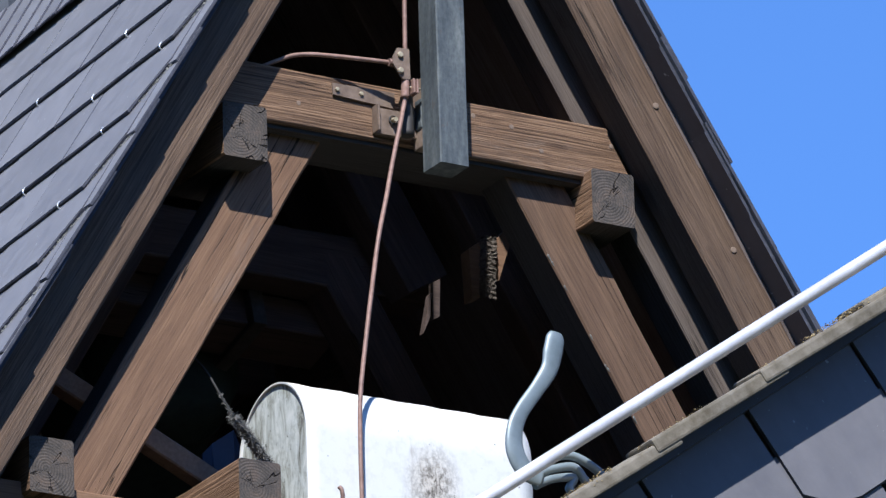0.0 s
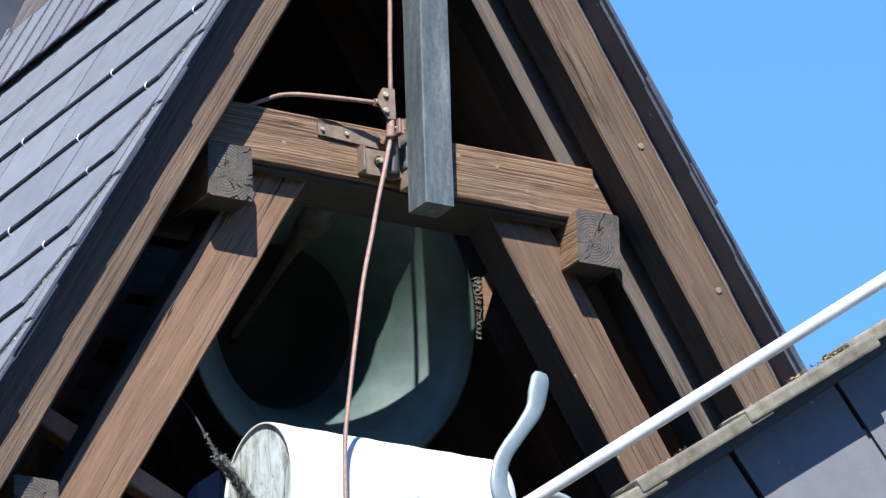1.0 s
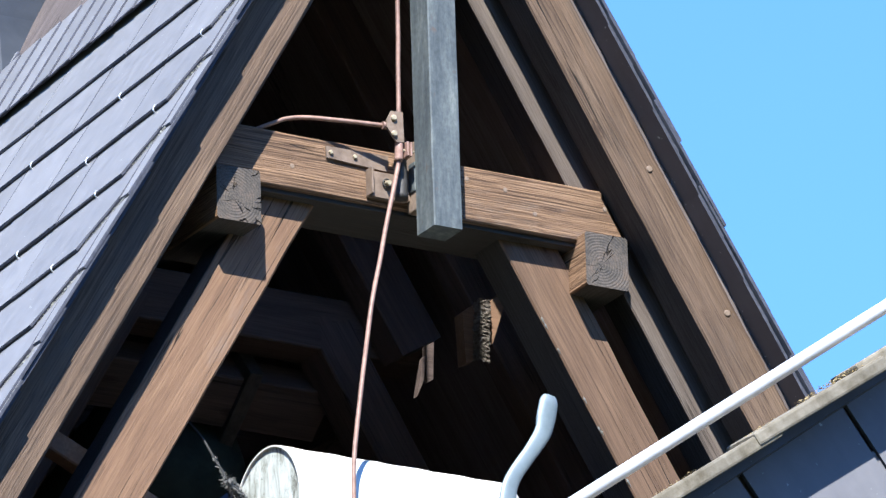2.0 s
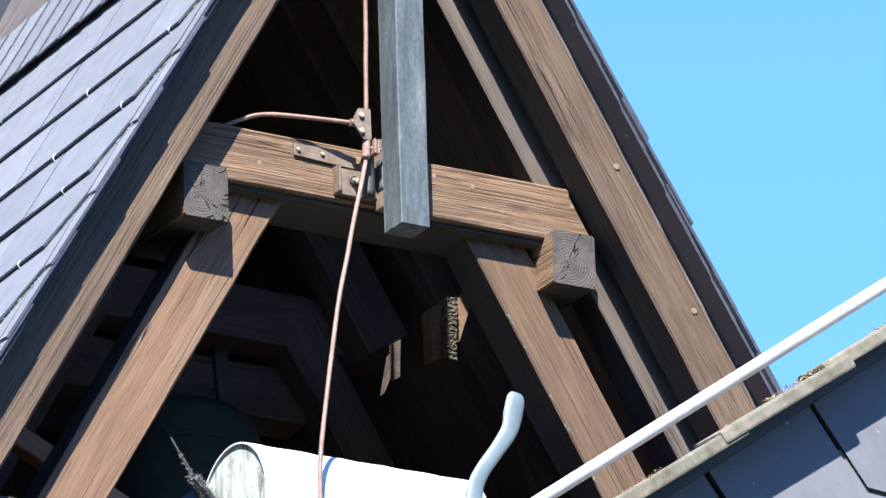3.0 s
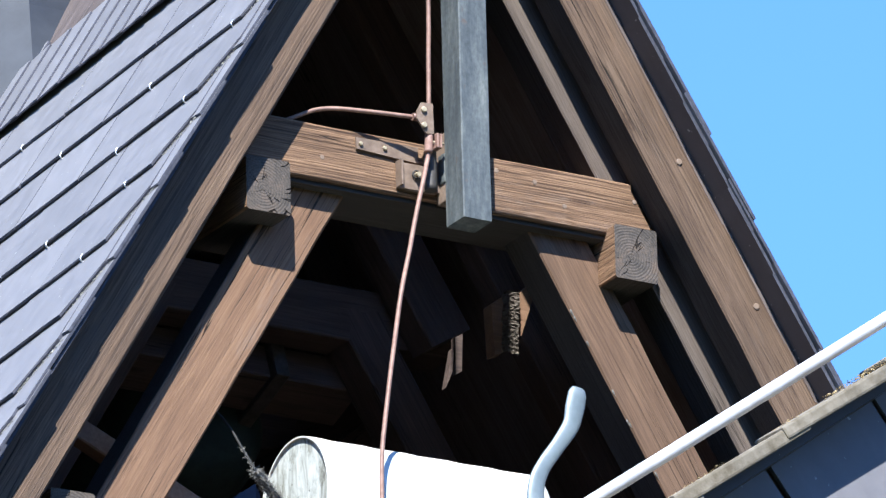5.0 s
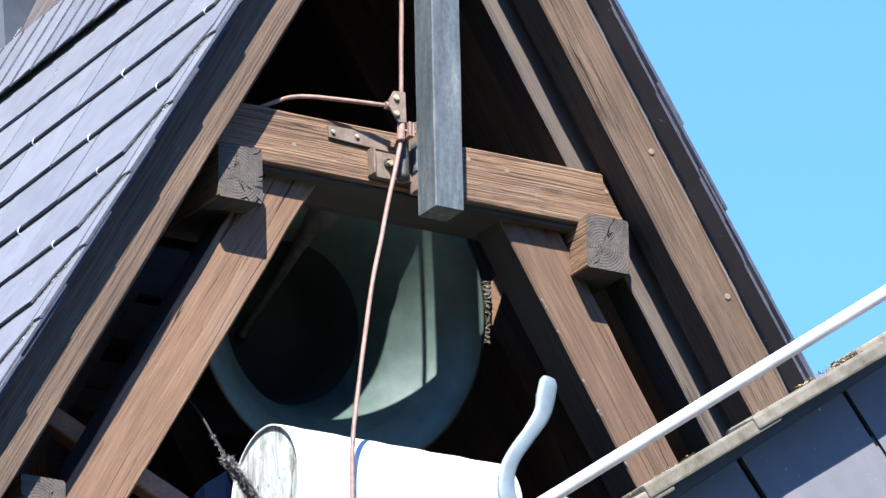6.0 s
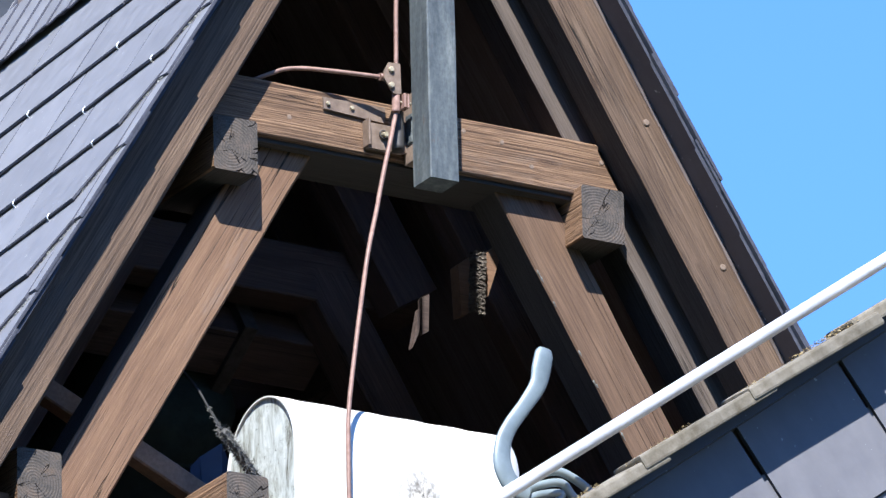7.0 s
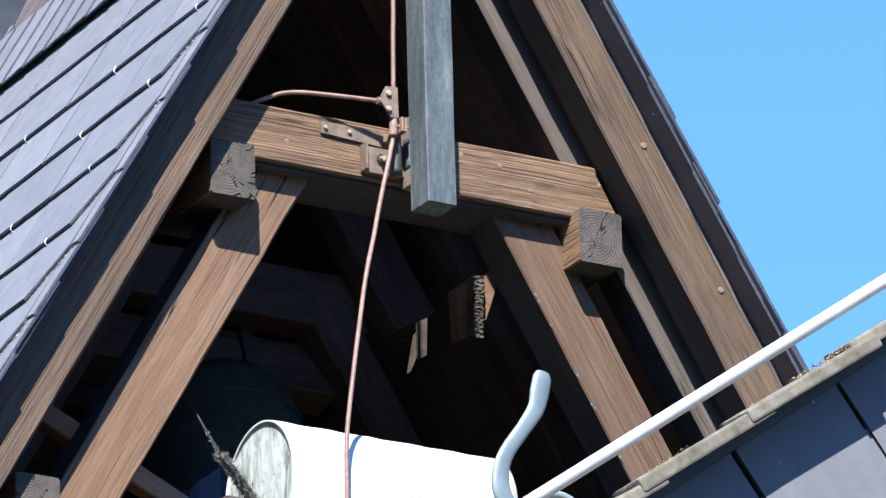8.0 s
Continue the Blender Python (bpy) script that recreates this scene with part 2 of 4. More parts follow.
# Bell inside, crown and outside coloured darker, standing in for chamber shade.
BELL_IN = plain("shaded_green_bronze", (0.046, 0.068, 0.056), (0.080, 0.113, 0.093), 0.65, 16, 0.1, 0.15)
BELL_CROWN = plain("shade_black_bronze", (0.006, 0.008, 0.007), (0.016, 0.020, 0.017), 0.8, 12, 0.0, 0.2)
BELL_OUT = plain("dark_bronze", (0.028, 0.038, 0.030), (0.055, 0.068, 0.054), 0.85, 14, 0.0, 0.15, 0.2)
PALE_LICHEN = plain("pale_grey_lichen", (0.16, 0.155, 0.13), (0.36, 0.35, 0.31), 0.95, 90, 0.0, 0.6)
CABLE_SHADE = plain("shade_black_cable", (0.012, 0.011, 0.010), (0.03, 0.027, 0.025), 0.8, 50)
ROPE = plain("frayed_grey_rope", (0.075, 0.068, 0.060), (0.20, 0.188, 0.165), 0.95, 120, 0.0, 0.8)
BARK = plain("crumbling_bark_edge", (0.05, 0.04, 0.03), (0.27, 0.22, 0.17), 0.95, 110, 0.0, 0.9)
# Near-black wood that stands in for shade on timber sides and undersides.
SHADE_BOARD = wood("shade_black_board", (0.030, 0.025, 0.022), (0.046, 0.039, 0.034), (0.065, 0.055, 0.048), line=0.4)
ROOF_BOARD = wood("dark_roof_boarding", (0.080, 0.062, 0.055), (0.116, 0.091, 0.081), (0.152, 0.122, 0.110), line=0.3)
GRASS = plain("meadow_ground", (0.022, 0.032, 0.013), (0.045, 0.058, 0.023), 0.95, 3.0, 0.0, 0.5)


def white_paint():
    k = Nodes("weathered_white_paint")
    v = k.coords((1, 1, 1))
    runs = k.noise(k.coords((9.0, 9.0, 2.2)), 2.4, 7, 0.72, 0.3)
    spots = k.noise(v, 46.0, 4, 0.6)
    patch = k.noise(v, 5.5, 3, 0.5)
    col = k.ramp(spots, [(0.2, (0.58, 0.56, 0.51)), (0.5, (0.67, 0.65, 0.60))])
    dirt = k.ramp(runs, [(0.56, (0, 0, 0)), (0.70, (1, 1, 1))])
    gate = k.mix(dirt, k.grey(patch, 0.52, 0.66), 1.0, "MULTIPLY")
    col = k.mix(col, (0.22, 0.15, 0.08), gate)
    fleck = k.grey(spots, 0.70, 0.76)
    col = k.mix(col, (0.10, 0.09, 0.07), fleck)
    # one rusty patch with moss dots low on the cover
    mp = k.n.new("ShaderNodeMapping")
    mp.inputs["Location"].default_value = (0.09 * 11.0, 0.0, -9.735 * 8.0)
    mp.inputs["Scale"].default_value = (11.0, 0.0, 8.0)
    k.link(k.tc.outputs["Object"], mp.inputs["Vector"])
    ln = k.n.new("ShaderNodeVectorMath")
    ln.operation = "LENGTH"
    k.link(mp.outputs[0], ln.inputs[0])
    ring = k.grey(ln.outputs["Value"], 0.15, 1.0, 1.0, 0.0)
    grain = k.noise(k.coords((95, 95, 60)), 1.0, 6, 0.75)
    dots = k.mix(ring, k.grey(grain, 0.42, 0.6), 1.0, "MULTIPLY")
    col = k.mix(col, (0.45, 0.33, 0.19), k.mix(ring, (0.4, 0.4, 0.4), 1.0, "MULTIPLY"))
    col = k.mix(col, (0.07, 0.055, 0.035), dots)
    return k.done(col, 0.55, 0.0, k.bump(spots, 0.15, 0.002))


def end_paint():
    k = Nodes("mossy_flaking_white_paint")
    v = k.coords((1, 1, 1))
    runs = k.noise(k.coords((12.0, 12.0, 4.0)), 2.2, 8, 0.75, 0.6)
    col = k.ramp(runs, [(0.36, (0.10, 0.09, 0.065)), (0.45, (0.36, 0.36, 0.31)), (0.53, (0.52, 0.53, 0.48)), (0.64, (0.66, 0.66, 0.61))])
    spots = k.noise(v, 60.0, 4, 0.6)
    col = k.mix(col, (0.07, 0.07, 0.05), k.grey(spots, 0.64, 0.70))
    return k.done(col, 0.75, 0.0, k.bump(runs, 0.3, 0.003))


WHITE = white_paint()
WHITE_END = end_paint()

# ---- building helpers ----
Z0 = 10.4369           # height of the reference point of the open gable
TAN = 1.69             # roof pitch of the turret, about 59 degrees
PITCH = math.atan(TAN)


def at(x, y, z):
    return Vector((x, y, Z0 + z))


def mesh_of(bm, name, mats):
    me = bpy.data.meshes.new(name)
    bm.normal_update()
    bm.to_mesh(me)
    bm.free()
    for m in (mats if isinstance(mats, (list, tuple)) else [mats]):
        me.materials.append(m)
    return me


def world_of(ob):
    m = ob.matrix_basis.copy()
    return world_of(ob.parent) @ ob.matrix_parent_inverse @ m if ob.parent else m


def part(name, bm, material, parent=None, label="", m=None):
    """Links a bmesh (or a mesh) as one mesh object under a thing; m is its pose in the world."""
    data = bm if isinstance(bm, bpy.types.Mesh) else mesh_of(bm, name, material)
    ob = new(name, data)
    if m is not None:
        ob.matrix_basis = m
    if parent is not None:
        ob.parent = parent
        ob.matrix_parent_inverse = world_of(parent).inverted()
    if label:
        ob["label"] = label
    return ob


def thing(name, loc, label, category, group="", kind=""):
    ob = new(name)
    ob.empty_display_size = 0.05
    ob.matrix_basis = Matrix.Translation(loc)
    return tagged(ob, label, category, group, kind)


def smooth(bm):
    for f in bm.faces:
        f.smooth = True
    return bm


def frame_of(origin, xdir, zdir):
    x = Vector(xdir).normalized()
    z = Vector(zdir)
    z = (z - x * z.dot(x)).normalized()
    y = z.cross(x)
    m = Matrix((x, y, z)).transposed().to_4x4()
    m.translation = origin
    return m


def timber_bm(length, w, h, bev=0.004, wobble=0.0015, seed=0, step=0.05, cut0=0.0, cut1=0.0, wane=0.0):
    """A squared timber along local x, with eased and slightly wavy arrises; cut0, cut1 skew its ends across y; wane wears one arris."""
    bm = bmesh.new()
    n = max(2, int(length / step))
    rings = []
    for i in range(n + 1):
        x = length * i / n
        prof = []
        wn_ = wane * max(0.0, noise.noise(Vector((x * 4.0, seed * 3.1, 7.0))) + 0.25)
        for sy, sz in ((-1, -1), (1, -1), (1, 1), (-1, 1)):
            y, z = sy * w / 2, sz * h / 2
            dy = noise.noise(Vector((x * 6, sy * 5 + seed, sz * 3))) * wobble
            dz = noise.noise(Vector((x * 6 + 40, sy * 5 + seed, sz * 3))) * wobble
            b = bev + (wn_ if (sy > 0 and sz > 0) else 0.0)
            a1 = (y - sy * b + dy, z + dz)
            a2 = (y + dy, z - sz * b + dz)
            prof += [a1, a2] if sy * sz < 0 else [a2, a1]
        ring = []
        for (y, z) in prof:
            xx = x
            if i == 0:
                xx += cut0 * y
            if i == n:
                xx += cut1 * y
            ring.append(bm.verts.new((xx, y, z)))
        rings.append(ring)
    for r0, r1 in zip(rings, rings[1:]):
        for j in range(8):
            bm.faces.new((r0[j], r1[j], r1[(j + 1) % 8], r0[(j + 1) % 8]))
    f0 = bm.faces.new(rings[0])
    f1 = bm.faces.new(list(reversed(rings[-1])))
    f0.material_index = f1.material_index = 1
    bmesh.ops.recalc_face_normals(bm, faces=bm.faces)
    bm.normal_update()
    return bm


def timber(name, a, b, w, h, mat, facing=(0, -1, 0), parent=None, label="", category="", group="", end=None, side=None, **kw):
    """A squared timber from a to b; its side of width w faces `facing`, and h is its thickness that way."""
    a, b = Vector(a), Vector(b)
    m = frame_of(a, b - a, facing)
    bm = timber_bm((b - a).length, w, h, **kw)
    # Side faces can take a darker material, shade put into their colour.
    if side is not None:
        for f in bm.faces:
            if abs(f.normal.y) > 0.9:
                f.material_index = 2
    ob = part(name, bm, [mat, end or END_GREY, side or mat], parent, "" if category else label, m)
    if category:
        tagged(ob, label, category, group)
    return ob


def box_bm(x0, x1, y0, y1, z0, z1, bev=0.003):
    bm = bmesh.new()
    bmesh.ops.create_cube(bm, size=1.0)
    for v in bm.verts:
        v.co = Vector(((x0 + x1) / 2 + v.co.x * (x1 - x0), (y0 + y1) / 2 + v.co.y * (y1 - y0), (z0 + z1) / 2 + v.co.z * (z1 - z0)))
    if bev:
        bmesh.ops.bevel(bm, geom=bm.edges[:], offset=bev, segments=2, affect="EDGES", profile=0.6)
    return bm


def tube_bm(pts, r, sides=10, rfun=None):
    """A round bar along a smooth line through the points."""
    pts = [Vector(p) for p in pts]
    fine = []
    for i in range(len(pts) - 1):
        p0, p1, p2, p3 = pts[max(0, i - 1)], pts[i], pts[i + 1], pts[min(len(pts) - 1, i + 2)]
        for k in range(6):
            t = k / 6
            fine.append(0.5 * ((2 * p1) + (p2 - p0) * t + (2 * p0 - 5 * p1 + 4 * p2 - p3) * t * t + (3 * p1 - p0 - 3 * p2 + p3) * t ** 3))
    fine.append(pts[-1])
    bm = bmesh.new()
    rings = []
    side = None
    for i, p in enumerate(fine):
        d = (fine[min(i + 1, len(fine) - 1)] - fine[max(i - 1, 0)]).normalized()
        if side is None:
            side = d.orthogonal().normalized()
        side = (side - d * side.dot(d)).normalized()
        up = d.cross(side)
        rr = r if rfun is None else r * rfun(i / (len(fine) - 1))
        rings.append([bm.verts.new(p + (side * math.cos(q) + up * math.sin(q)) * rr) for q in [2 * math.pi * k / sides for k in range(sides)]])
    for r0, r1 in zip(rings, rings[1:]):
        for j in range(sides):
            f = bm.faces.new((r0[j], r0[(j + 1) % sides], r1[(j + 1) % sides], r1[j]))
            f.smooth = True
    bm.faces.new(list(reversed(rings[0])))
    bm.faces.new(rings[-1])
    return bm


def disc_bm(r, h, sides=14, dome=0.3):
    """A bolt head or peg along local z, slightly domed."""
    bm = bmesh.new()
    prof = [(r, 0.0), (r, h * (1 - dome)), (r * 0.75, h), (0.001, h)]
    rings = [[bm.verts.new((q * math.cos(2 * math.pi * k / sides), q * math.sin(2 * math.pi * k / sides), z)) for k in range(sides)] for q, z in prof]
    for r0, r1 in zip(rings, rings[1:]):
        for j in range(sides):
            bm.faces.new((r0[j], r0[(j + 1) % sides], r1[(j + 1) % sides], r1[j]))
    bm.faces.new(list(reversed(rings[0])))
    bm.faces.new(rings[-1])
    return bm


def spin_bm(prof, sides=64):
    """A turned body about local z from (radius, height) pairs, closed on itself."""
    bm = bmesh.new()
    rings = [[bm.verts.new((q * math.cos(2 * math.pi * k / sides), q * math.sin(2 * math.pi * k / sides), z)) for k in range(sides)] for q, z in prof]
    for r0, r1 in zip(rings, rings[1:]):
        for j in range(sides):
            f = bm.faces.new((r0[j], r0[(j + 1) % sides], r1[(j + 1) % sides], r1[j]))
            f.smooth = True
    return bm


FRONT = pose(0, 0, 0, 90, 0, 0)   # turns local z towards the front (-y)

# ---- setting: ground and the turret's shell ----
def build_ground():
    bm = bmesh.new()
    bmesh.ops.create_grid(bm, x_segments=40, y_segments=40, size=1500.0)
    for v in bm.verts:
        if v.co.length > 60:
            v.co.z = noise.noise(v.co * 0.004) * 3.0 - 1.0
    # Unseen ring of dark slopes, added to cut light from the low sky.
    ring = bmesh.new()
    rows = []
    for k in range(97):
        q = 2 * math.pi * k / 96
        cx, cy = math.cos(q), math.sin(q)
        top = 23 + 3.5 * noise.noise(Vector((cx * 3, cy * 3, 1.0))) + 1.6 * noise.noise(Vector((cx * 14, cy * 14, 4.0)))
        rows.append([ring.verts.new((cx * d, cy * d, z)) for d, z in ((66, -2.0), (69, top * 0.55), (76, top), (90, top - 2), (96, -2.0))])
    for a, b in zip(rows, rows[1:]):
        for j in range(4):
            ring.faces.new((a[j], b[j], b[j + 1], a[j + 1]))
    bmesh.ops.recalc_face_normals(ring, faces=ring.faces)
    tagged(part("backdrop", ring, plain("low_sky_blocker", (0.02, 0.03, 0.012), (0.06, 0.075, 0.03), 0.95, 0.6, 0.0, 0.8)), "unseen dark ring of slopes added to block low sky light", "woods", kind="structure")
    tagged(part("ground", bm, GRASS), "green meadow ground around the church", "ground", kind="structure")


RIDGE = 0.932 * TAN


def roof_point(side, s, y, h=0.0):
    """A point on a turret slope: s metres down from the ridge, h metres off the boards."""
    return at(side * (s * math.cos(PITCH) + h * math.sin(PITCH)), y, RIDGE - s * math.sin(PITCH) + h * math.cos(PITCH))


def roof_frame(side, s, y, h=0.0, turn=0.0, tilt=0.0):
    """Local x runs down the slope, local z off it."""
    down = Vector((side * math.cos(PITCH), 0, -math.sin(PITCH)))
    out = Vector((side * math.sin(PITCH), 0, math.cos(PITCH)))
    return frame_of(roof_point(side, s, y, h), down, out) @ pose(0, 0, 0, 0, tilt, turn)


def slate_mesh(name, length, width, thick, mat, seed, chip=0.004, clip=0.0, cut=None):
    """One slate: local x down the slope from its head, with a ragged dressed edge and a chipped tail; cut takes off one lower corner."""
    rnd = random.Random(seed)
    outline = [(0, -width / 2), (length * 0.5, -width / 2)]
    n = 5
    for i in range(n + 1):
        f = i / n
        inset = clip * (1 - min(1, f * 4)) if clip else 0
        outline.append((length - inset - rnd.uniform(0, chip), -width / 2 + width * f))
    if cut:
        up, inward, side = cut
        steps = [(length - up * q, width / 2 - inward * (1 - q) + rnd.uniform(-1, 1) * 0.002) for q in (0.0, 0.25, 0.5, 0.75, 1.0)]
        body = [p for p in outline if not (p[0] > length * 0.6 and p[1] > width / 2 - inward)]
        outline = body + steps + [(0, width / 2)]
        if side < 0:
            outline = [(x, -y) for x, y in reversed(outline)]
    else:
        outline += [(length * 0.5, width / 2), (0, width / 2)]
    bm = bmesh.new()
    top = [bm.verts.new((x, y, thick)) for x, y in outline]
    edge = [bm.verts.new((x + (0.003 if x > length * 0.7 else 0), y * 1.004, thick * 0.55 + rnd.uniform(-1, 1) * thick * 0.15)) for x, y in outline]
    low = [bm.verts.new((x, y, 0)) for x, y in outline]
    bm.faces.new(top)
    bm.faces.new(list(reversed(low)))
    k = len(outline)
    for a, b in ((edge, top), (low, edge)):
        for i in range(k):
            bm.faces.new((a[i], a[(i + 1) % k], b[(i + 1) % k], b[i])).material_index = 1
    bmesh.ops.recalc_face_normals(bm, faces=bm.faces)
    return mesh_of(bm, name, [mat, SLATE_EDGE])


def hook_mesh():
    bm = tube_bm([(-0.05, 0, 0.001), (0.0, 0, 0.001), (0.007, 0, 0.004), (0.008, 0, 0.012), (0.002, 0, 0.0165), (-0.010, 0, 0.0165)], 0.0021, 6)
    return mesh_of(bm, "slate_hook", HOOK_METAL)


def build_roof(side, name, s_end=3.4):
    """One slope of the turret roof: boarding, field slates in climbing courses, verge slates, wire hooks."""
    y_back = 2.3
    bm = box_bm(0.0, s_end, -0.14, y_back, -0.022, -0.002, 0.0)
    deck = part(name, bm, ROOF_BOARD, None, "", roof_frame(side, 0, 0))
    if side < 0:
        # the local y axis of the left slope runs to the front
        for v in deck.data.vertices:
            v.co.y = -v.co.y
        deck.data.flip_normals()
    tagged(deck, "steep boarded turret roof slope covered with blue-grey slates", "roof", kind="structure")
    rnd = random.Random(5 if side < 0 else 9)
    climb = 0.10
    joints = []
    widths = (0.30, 0.35, 0.40, 0.44)
    kinds = [[slate_mesh("slate", 0.40, w, 0.0105, SLATE, 10 * i + j) for j in range(3)] for i, w in enumerate(widths)]
    edge_cut = (0.135, 0.100, 1 if side < 0 else -1)
    edge_kinds = [[slate_mesh("slate", 0.40, w, 0.0105, SLATE, 300 + 10 * i + j, cut=edge_cut) for j in range(2)] for i, w in enumerate(widths)]
    hook = hook_mesh()
    exposure = 0.252
    # field slates
    for row in range(-2, 14):
        y = -0.206 + rnd.uniform(0.0, 0.006)
        first = True
        while y < y_back - 0.1:
            i = rnd.randrange(4)
            w = widths[i]
            yc = y + w / 2
            s_tail = 0.9925 + climb * (yc - 0.9) + exposure * row
            y += w + 0.003
            joints.append((s_tail, y - 0.0015))
            if s_tail - 0.22 < 0.62 and side < 0 and yc > 0.0:
                if s_tail < 0.80:
                    continue
            if s_tail < 0.30 or s_tail > s_end:
                continue
            turn = math.degrees(math.atan(climb)) * (1 if side < 0 else -1)
            if side > 0 and yc > 0.9:
                continue
            m = roof_frame(side, s_tail, yc, 0.014 + rnd.uniform(-0.0012, 0.0012), turn + rnd.uniform(-0.25, 0.25), -2.4) @ pose(-0.40, 0, 0)
            part("slate", edge_kinds[i][rnd.randrange(2)] if first else kinds[i][rnd.randrange(3)], None, deck, "", m)
            first = False
            if side < 0 and rnd.random() < 0.9:
                part("slate_hook", hook, None, deck, "", roof_frame(side, s_tail, yc + rnd.uniform(-0.02, 0.02), 0.008, turn, 0))
    crumbs = bmesh.new()

    def crumb(s, yy, h, size):
        o = roof_point(side, s, yy, h)
        vs = [crumbs.verts.new(o + Vector((rnd.gauss(0, 1), rnd.gauss(0, 1), rnd.gauss(0, 1))).normalized() * size) for _ in range(4)]
        for tri in ((0, 1, 2), (0, 2, 3), (0, 3, 1), (1, 3, 2)):
            crumbs.faces.new([vs[q] for q in tri])
    for s_t, yy in joints:
        if side < 0 and rnd.random() < 0.75:
            run = rnd.uniform(0.3, 1.0)
            for _ in range(int(42 * run)):
                f = rnd.random() * run
                crumb(s_t - 0.245 * f, yy + rnd.gauss(0, 0.0025), 0.024 - 0.0105 * f, rnd.uniform(0.0012, 0.003))
    for r_ in range(-2, 14):
        s_edge = 0.9925 - climb * 1.05 + exposure * r_
        for _ in range(90 if 0.3 < s_edge < s_end else 0):
            f = rnd.random() ** 0.8
            crumb(s_edge - 0.135 * f + rnd.gauss(0, 0.002), -0.105 - 0.1 * f + rnd.gauss(0, 0.002), 0.016 - 0.005 * f, rnd.uniform(0.0015, 0.004))
    if side > 0:
        for _ in range(1500):
            s_c = rnd.uniform(0.3, 3.2)
            if noise.noise(Vector((s_c * 5.0, 3.0, 1.0))) > -0.1:
                crumb(s_c, -0.2 + abs(rnd.gauss(0, 0.012)), 0.018 + rnd.uniform(0, 0.006), rnd.uniform(0.002, 0.005))
    tagged(part("lichen", crumbs, PALE_LICHEN, deck), kind="stuff")
    # verge slates, stepped down the rake, reaching past the boards
    verge = [slate_mesh("verge_slate", 0.36, 0.20, 0.008, SLATE, 70 + j, 0.003) for j in range(3)]
    # Lower verge slates use a darker slate copy, shade put into their underside.
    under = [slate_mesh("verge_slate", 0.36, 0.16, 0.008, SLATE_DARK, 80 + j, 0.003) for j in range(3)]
    for r in range(0, 15):
        s_tail = 0.085 + 0.24 * r
        part("verge_slate", verge[r % 3], None, deck, "", roof_frame(side, s_tail, -0.122 + rnd.uniform(-0.004, 0.004), 0.008, 0, -1.6) @ pose(-0.36, 0, 0))
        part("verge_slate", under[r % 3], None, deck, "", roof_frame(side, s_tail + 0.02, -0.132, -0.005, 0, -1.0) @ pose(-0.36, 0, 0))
    if side > 0:
        # nail heads showing under the overhanging slates
        nail = mesh_of(disc_bm(0.0032, 0.003, 8), "nail", DARK_STEEL)
        for r in range(2, 14):
            for up in (0.012, 0.030):
                part("nail", nail, None, deck, "", roof_frame(side, 0.105 + 0.24 * r - up, -0.172, -0.0048) @ pose(0, 0, 0, 180, 0, 0))
    return deck


def build_ridge_strip(deck):
    """Ridge course on the sunny slope: slates lapped sideways over a thick lower edge, and a spire behind with its
    shade put into the colour.
    """
    rnd = random.Random(3)
    kinds = [slate_mesh("ridge_slate", 0.33, 0.15, 0.006, SLATE, 120 + j) for j in range(4)]
    y = 0.2
    while y < 2.3:
        s_tail = 0.80 + 0.125 * (y - 1.1)
        part("ridge_slate", kinds[rnd.randrange(4)], None, deck, "", roof_frame(-1, s_tail, y, 0.030, 3, -1.0) @ pose(-0.33, 0, 0, 3.2, 0, 0))
        y += 0.10
    spire = thing("spire", at(0, 1.9, 1.0), "spire rising behind the bell gable, coloured dark for shade", "spire")
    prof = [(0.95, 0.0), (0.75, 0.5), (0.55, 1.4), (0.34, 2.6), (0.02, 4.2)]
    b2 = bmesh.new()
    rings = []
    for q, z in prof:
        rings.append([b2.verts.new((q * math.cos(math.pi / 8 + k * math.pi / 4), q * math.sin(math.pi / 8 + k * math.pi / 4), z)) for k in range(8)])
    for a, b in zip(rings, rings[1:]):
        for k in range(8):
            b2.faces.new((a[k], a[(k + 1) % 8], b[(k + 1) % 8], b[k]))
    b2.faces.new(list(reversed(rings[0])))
    part("roof", b2, SPIRE_SHADE, spire, "", Matrix.Translation(at(0.05, 2.35, 0.85)))


